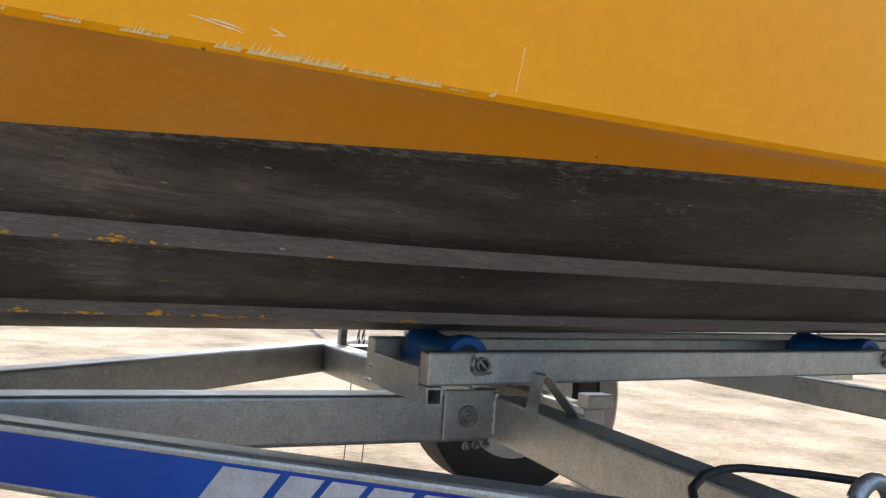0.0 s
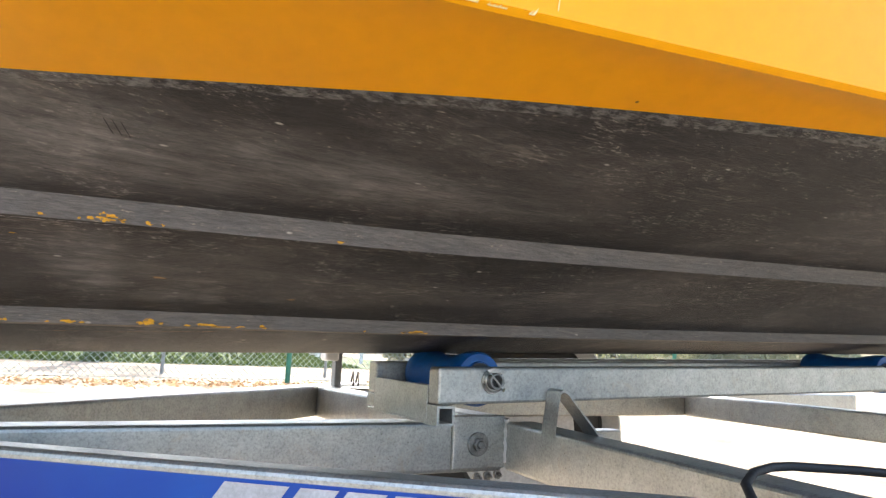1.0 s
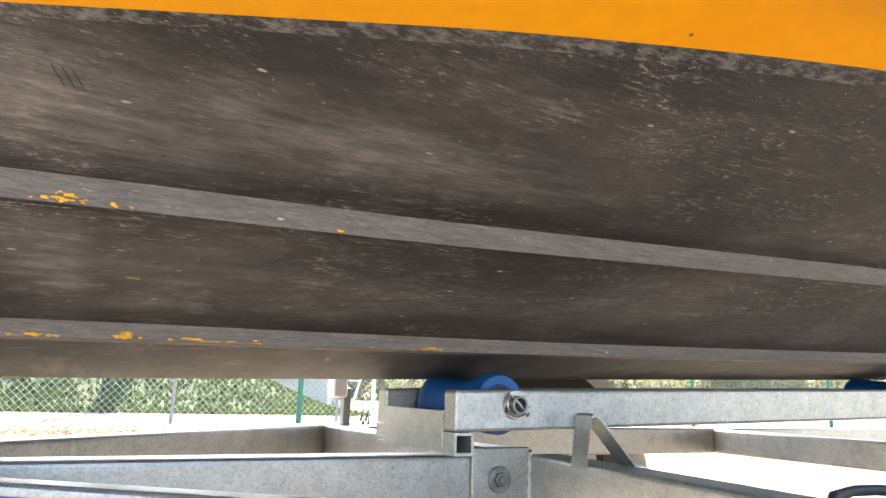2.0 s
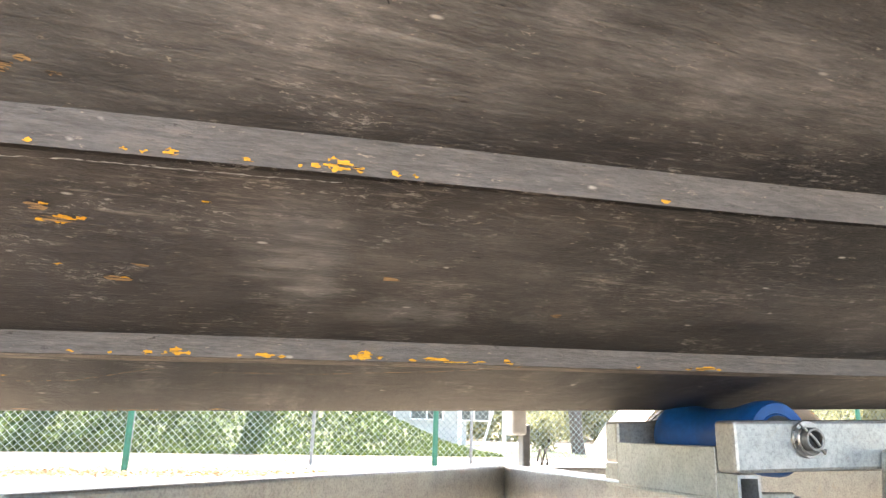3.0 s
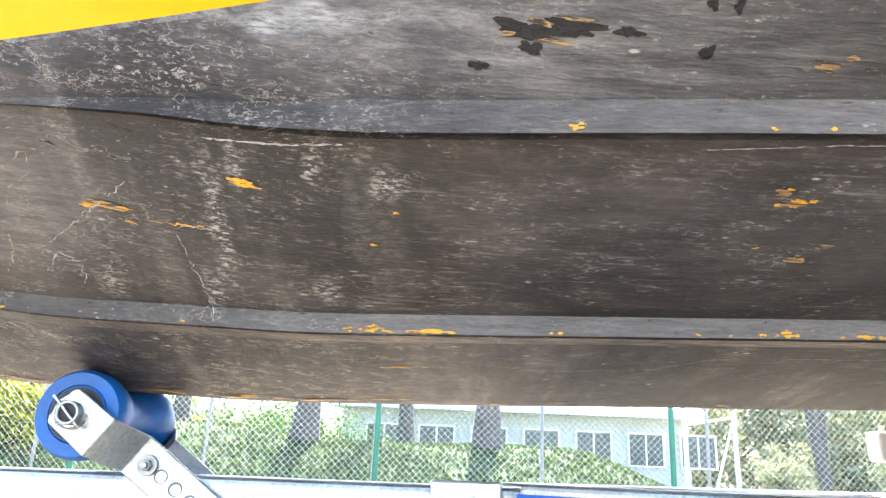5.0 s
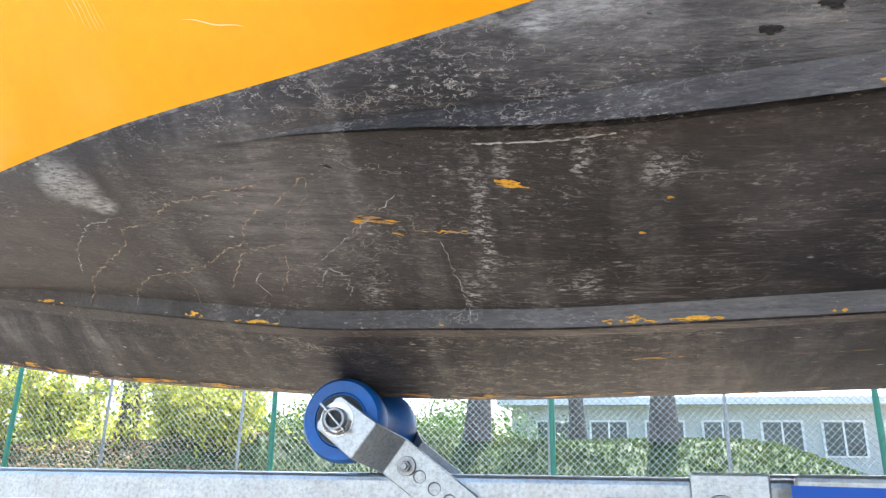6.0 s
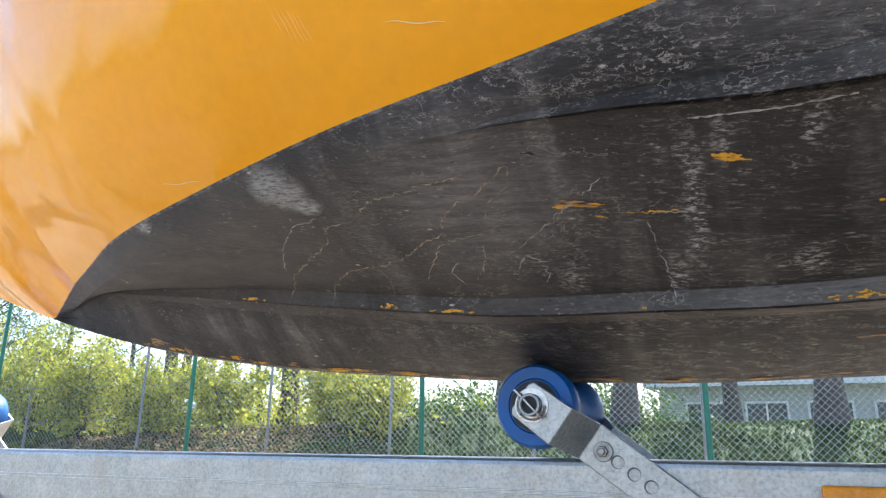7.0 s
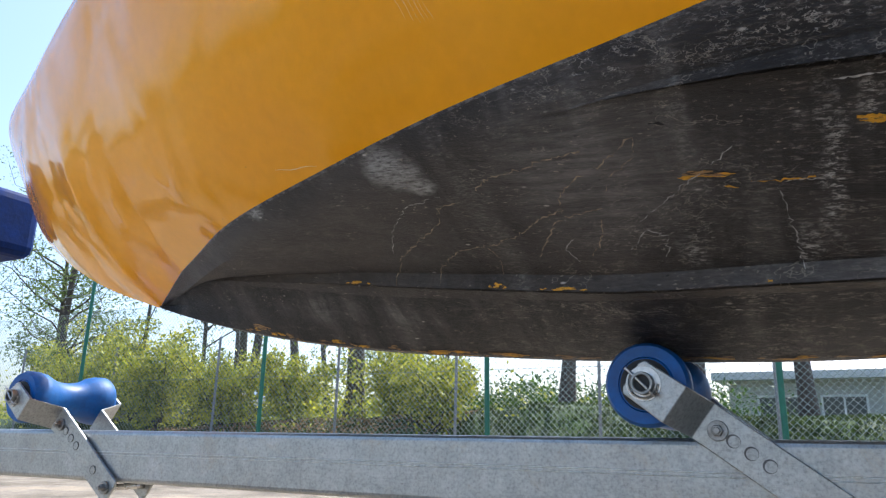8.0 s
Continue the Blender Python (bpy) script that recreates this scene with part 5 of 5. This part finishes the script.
tree(-8.7, 11.0, 6.5, 0.20, 0.01, 1, 2500, label="park tree with a thick dark leaning trunk")
for i, (x, y, h, g, lean, count) in enumerate(((-19.6, 12.2, 9.0, 0.11, 0.012, 6500), (-20.5, 12.8, 9.5, 0.09, -0.02, 5500), (-21.6, 13.5, 9.0, 0.10, 0.02, 5500), (-18.5, 14.0, 8.5, 0.07, 0.01, 4000), (-23.5, 14.5, 9.5, 0.10, 0.0, 5000))):
    tree(x, y, h, g, lean, 2 + 20 * i, count, 0.042, LEAF_BIRCH, (0.12, 1.0), "tall birch with a slim grey trunk and airy fresh leaves", 0.20)
for i, (x, y, h, g, lean) in enumerate(((-17.0, 15.0, 7.5, 0.08, -0.05), (-15.0, 14.2, 7.0, 0.07, 0.03), (-12.6, 15.5, 7.0, 0.09, -0.10), (-10.4, 15.0, 6.5, 0.08, 0.06), (-9.6, 17.0, 7.0, 0.08, -0.04))):
    tree(x, y, h, g, lean, 201 + i, 3600, 0.040, LEAF_BIRCH, (0.18, 1.0), "slender leaning sapling with sparse fresh leaves", 0.22)
tree(-11.5, 13.0, 6.5, 0.13, -0.16, 4, 600)
tree(-13.6, 13.5, 7.0, 0.14, 0.05, 5, 500)
tree(-2.75, 14.0, 7.5, 0.25, 0.0, 6, 3000)
tree(0.80, 14.0, 7.5, 0.26, 0.0, 7, 3000)
tree(-0.9, 16.5, 7.5, 0.20, 0.0, 8, 3000)
tree(7.6, 14.0, 7.0, 0.13, -0.06, 9, 2500)
tree(8.2, 15.0, 7.0, 0.12, 0.04, 10, 2500)
tree(10.6, 16.0, 7.0, 0.16, 0.0, 11, 2500)
tree(-5.6, 15.0, 7.5, 0.18, 0.03, 12, 2500)
tree(-16.5, 16.0, 8.0, 0.16, 0.0, 13, 2500)


def bush(x, y, h, w, seed, material, label, count=2200, leaf=0.045):
    rng = np.random.default_rng(seed)
    t = thing("bush", label, "bush", "bushes", at=(x, y, bank_z(x, y) - 0.03))
    stems, centres = None, []
    for k in range(9):
        a = rng.uniform(0, 2 * math.pi)
        tip = Vector((math.cos(a) * w * rng.uniform(0.2, 0.9), math.sin(a) * w * rng.uniform(0.2, 0.9), h * rng.uniform(0.55, 1.0)))
        mid = tip * 0.5 + Vector((0, 0, 0.15 * h))
        bmn = tube([(0, 0, 0), mid, tip], [0.018, 0.012, 0.004], 5)
        stems = bmn if stems is None else join(stems, bmn)
        centres += [(tuple(mid), w * 0.40), (tuple(tip), w * 0.26), (tuple(tip * 0.75), w * 0.34), (tuple(tip * 0.35), w * 0.36)]
    part("stem", stems, BARK, t)
    leaf_cloud("foliage", centres, count, leaf, material, t, seed)
    return t


for i, (x, y, h, w) in enumerate(((-13.8, 9.6, 2.2, 1.3), (-12.0, 9.3, 1.9, 1.3), (-10.6, 9.5, 1.5, 1.1), (-15.8, 10.2, 2.0, 1.5), (-9.6, 10.4, 1.2, 0.9), (-7.4, 10.6, 1.4, 1.1), (-6.2, 9.9, 1.2, 1.0), (-18.5, 11.5, 1.8, 1.6), (-14.0, 12.0, 1.7, 1.5))):
    bush(x, y, h, w, 30 + i, LEAF_YELLOW, "bright yellow-green budding bush", 5600, 0.042)
for i, (x, y, h, w) in enumerate(((7.6, 15.6, 1.2, 0.9), (8.8, 13.0, 1.4, 1.3), (11.0, 13.5, 1.7, 1.7), (13.0, 13.2, 1.7, 1.7))):
    bush(x, y, h, w, 50 + i, LEAF_HAZE, "light green spring shrub", 2600)


# ---------------------------------------------------------------- building and car beyond the fence
def building():
    t = thing("long_building", "long low building with pale walls, dark windows and a white roof", "building", at=(0, 22.0, 0))
    X0, X1 = -3.0, 7.8
    part("wall", box(X0, X1, 0, 7, 0, 2.25), RENDER, t)
    bm = bmesh.new()
    q = [(X0 - 0.4, -0.5, 2.20), (X1 + 0.4, -0.5, 2.20), (X1 + 0.4, -0.5, 2.42), (X0 - 0.4, -0.5, 2.42), (X0 - 0.4, 3.5, 3.6), (X1 + 0.4, 3.5, 3.6), (X0 - 0.4, 7.5, 2.4), (X1 + 0.4, 7.5, 2.4)]
    v = [bm.verts.new(p) for p in q]
    for f in ((0, 1, 2, 3), (3, 2, 5, 4), (4, 5, 7, 6), (0, 3, 4, 6), (1, 7, 5, 2), (0, 6, 7, 1)):
        bm.faces.new([v[i] for i in f])
    part("roof", bm, ROOF, t)
    for k in range(7):
        x = X0 + 0.75 + k * 1.62
        w = part("window", join(box(x, x + 1.15, -0.06, 0.02, 0.75, 0.80), box(x, x + 1.15, -0.06, 0.02, 1.72, 1.78), box(x, x + 0.06, -0.06, 0.02, 0.80, 1.72), box(x + 1.09, x + 1.15, -0.06, 0.02, 0.80, 1.72), box(x + 0.55, x + 0.60, -0.05, 0.02, 0.80, 1.72)), WHITE, t)
        for a, b in ((x + 0.06, x + 0.55), (x + 0.60, x + 1.09)):
            part("pane", box(a, b, -0.03, -0.004, 0.80, 1.72), GLASS, w)
    return t


building()


def car():
    t = thing("estate_car", "silver-grey estate car half hidden behind bushes", "car", at=(0, 0, 0))
    t.matrix_basis = pose(-13.6, 11.7, bank_z(-13.6, 11.7) + 0.02)
    side = [(-2.25, 0.35), (-2.28, 0.62), (-2.22, 0.92), (-1.95, 1.36), (-1.55, 1.44), (-0.6, 1.45), (0.1, 1.38), (0.95, 0.98), (1.75, 0.84), (2.15, 0.70), (2.25, 0.50), (2.2, 0.32), (1.85, 0.22), (-1.9, 0.22)]
    bm = bmesh.new()
    for inset, ys in ((0.0, 0.0),):
        rows = []
        for y, k in ((-0.90, 0.97), (-0.86, 1.0), (0.86, 1.0), (0.90, 0.97)):
            rows.append([bm.verts.new((px * k, y * (1 - 0.18 * max(0, (pz - 0.9) / 0.55)), 0.22 + (pz - 0.22) * (k if abs(y) > 0.88 else 1))) for px, pz in side])
        for p, q in zip(rows, rows[1:]):
            for i in range(len(side)):
                j = (i + 1) % len(side)
                bm.faces.new((p[i], p[j], q[j], q[i]))
        bm.faces.new(rows[0])
        bm.faces.new(rows[-1])
    part("car_body", bm, CAR_PAINT, t, smooth=30)
    for pts in ([(-1.85, 0.98), (-1.72, 1.30), (-1.25, 1.37), (-1.18, 0.98)], [(-1.10, 0.98), (-1.15, 1.37), (-0.35, 1.37), (-0.30, 0.98)], [(-0.22, 0.98), (-0.27, 1.37), (0.05, 1.32), (0.72, 0.99)]):
        bm = bmesh.new()
        for y in (-0.905, -0.80):
            bm.faces.new([bm.verts.new((px, y * (1 - 0.17 * max(0, (pz - 0.9) / 0.55)) - 0.008, pz)) for px, pz in pts])
        part("side_window", bm, GLASS, t)
    for x in (-1.38, 1.38):
        w = part("car_wheel", lathe([(0.18, -0.93), (0.30, -0.93), (0.32, -0.91), (0.32, -0.72)], 32, Matrix.Translation((x, 0, 0.32))), RUBBER, t, smooth=40)
        part("car_rim", lathe([(0.05, -0.937), (0.21, -0.936), (0.22, -0.925)], 24, Matrix.Translation((x, 0, 0.32))), GREY_POST, w, smooth=40)
    part("headlamp", box(1.80, 2.16, -0.90, -0.62, 0.62, 0.74, 0.03, 3), WHITE, t)
    part("tail_lamp", box(-2.27, -2.02, -0.90, -0.66, 0.78, 0.94, 0.02, 2), TAIL, t)
    part("mirror", box(0.55, 0.70, -1.03, -0.88, 0.96, 1.08, 0.03, 3), CAR_PAINT, t)
    return t


car()


# ---------------------------------------------------------------- distant woods
def woods(name, x0, x1, y0, y1, h, count, leaf, material, label, seed):
    rng = np.random.default_rng(seed)
    centres = []
    for _ in range(90):
        x, y = rng.uniform(x0, x1), rng.uniform(y0, y1)
        top = h * rng.uniform(0.55, 1.0)
        for k in range(5):
            centres.append(((x + rng.normal() * 0.8, y, top * (0.15 + 0.2 * k)), 0.14 * h + 0.5))
    ob = leaf_cloud(name, centres, count, leaf, material, None, seed)
    return tagged(ob, label, "woods", kind="stuff")


woods("distant_woods", 9, 60, 30, 42, 7.0, 70000, 0.19, LEAF_HAZE, "distant pale spring woods", 71)
woods("shrub_belt", -42, -6, 17, 22, 1.7, 16000, 0.10, LEAF_YELLOW, "belt of spring shrubs behind the trees", 72)
woods("budding_undergrowth", -17, -6.5, 9.2, 12.5, 2.0, 18000, 0.042, LEAF_YELLOW, "tangled budding undergrowth among the bushes", 75)
woods("shaded_hedge", -10, -2.6, 17.5, 19.5, 1.9, 28000, 0.050, LEAF_GREEN, "shaded green hedge behind the bank", 74)
woods("far_thicket", -60, 8, 34, 46, 3.6, 14000, 0.20, LEAF_GREEN, "far thicket of trees", 73)


def gate():
    t = thing("white_gate", "white tubular gate beside the fence", "gate", at=(0, 15.0, 0))
    for x in (5.2, 6.28):
        part("gate_post", tube([(x, 0, 0), (x, 0, 1.9)], 0.05, 10), WHITE, t, smooth=50)
    part("top_rail", tube([(5.2, 0, 1.55), (6.28, 0, 1.75)], 0.03, 8), WHITE, t, smooth=50)
    part("brace", tube([(5.75, 0, 0.1), (6.25, 0, 1.65)], 0.03, 8), WHITE, t, smooth=50)


gate()

# a long wall closes the yard behind the camera
tagged(part("wall_south", box(-40, 40, -30.2, -30, 0, 3.2), RENDER), "plain pale boundary wall", "wall", kind="structure")
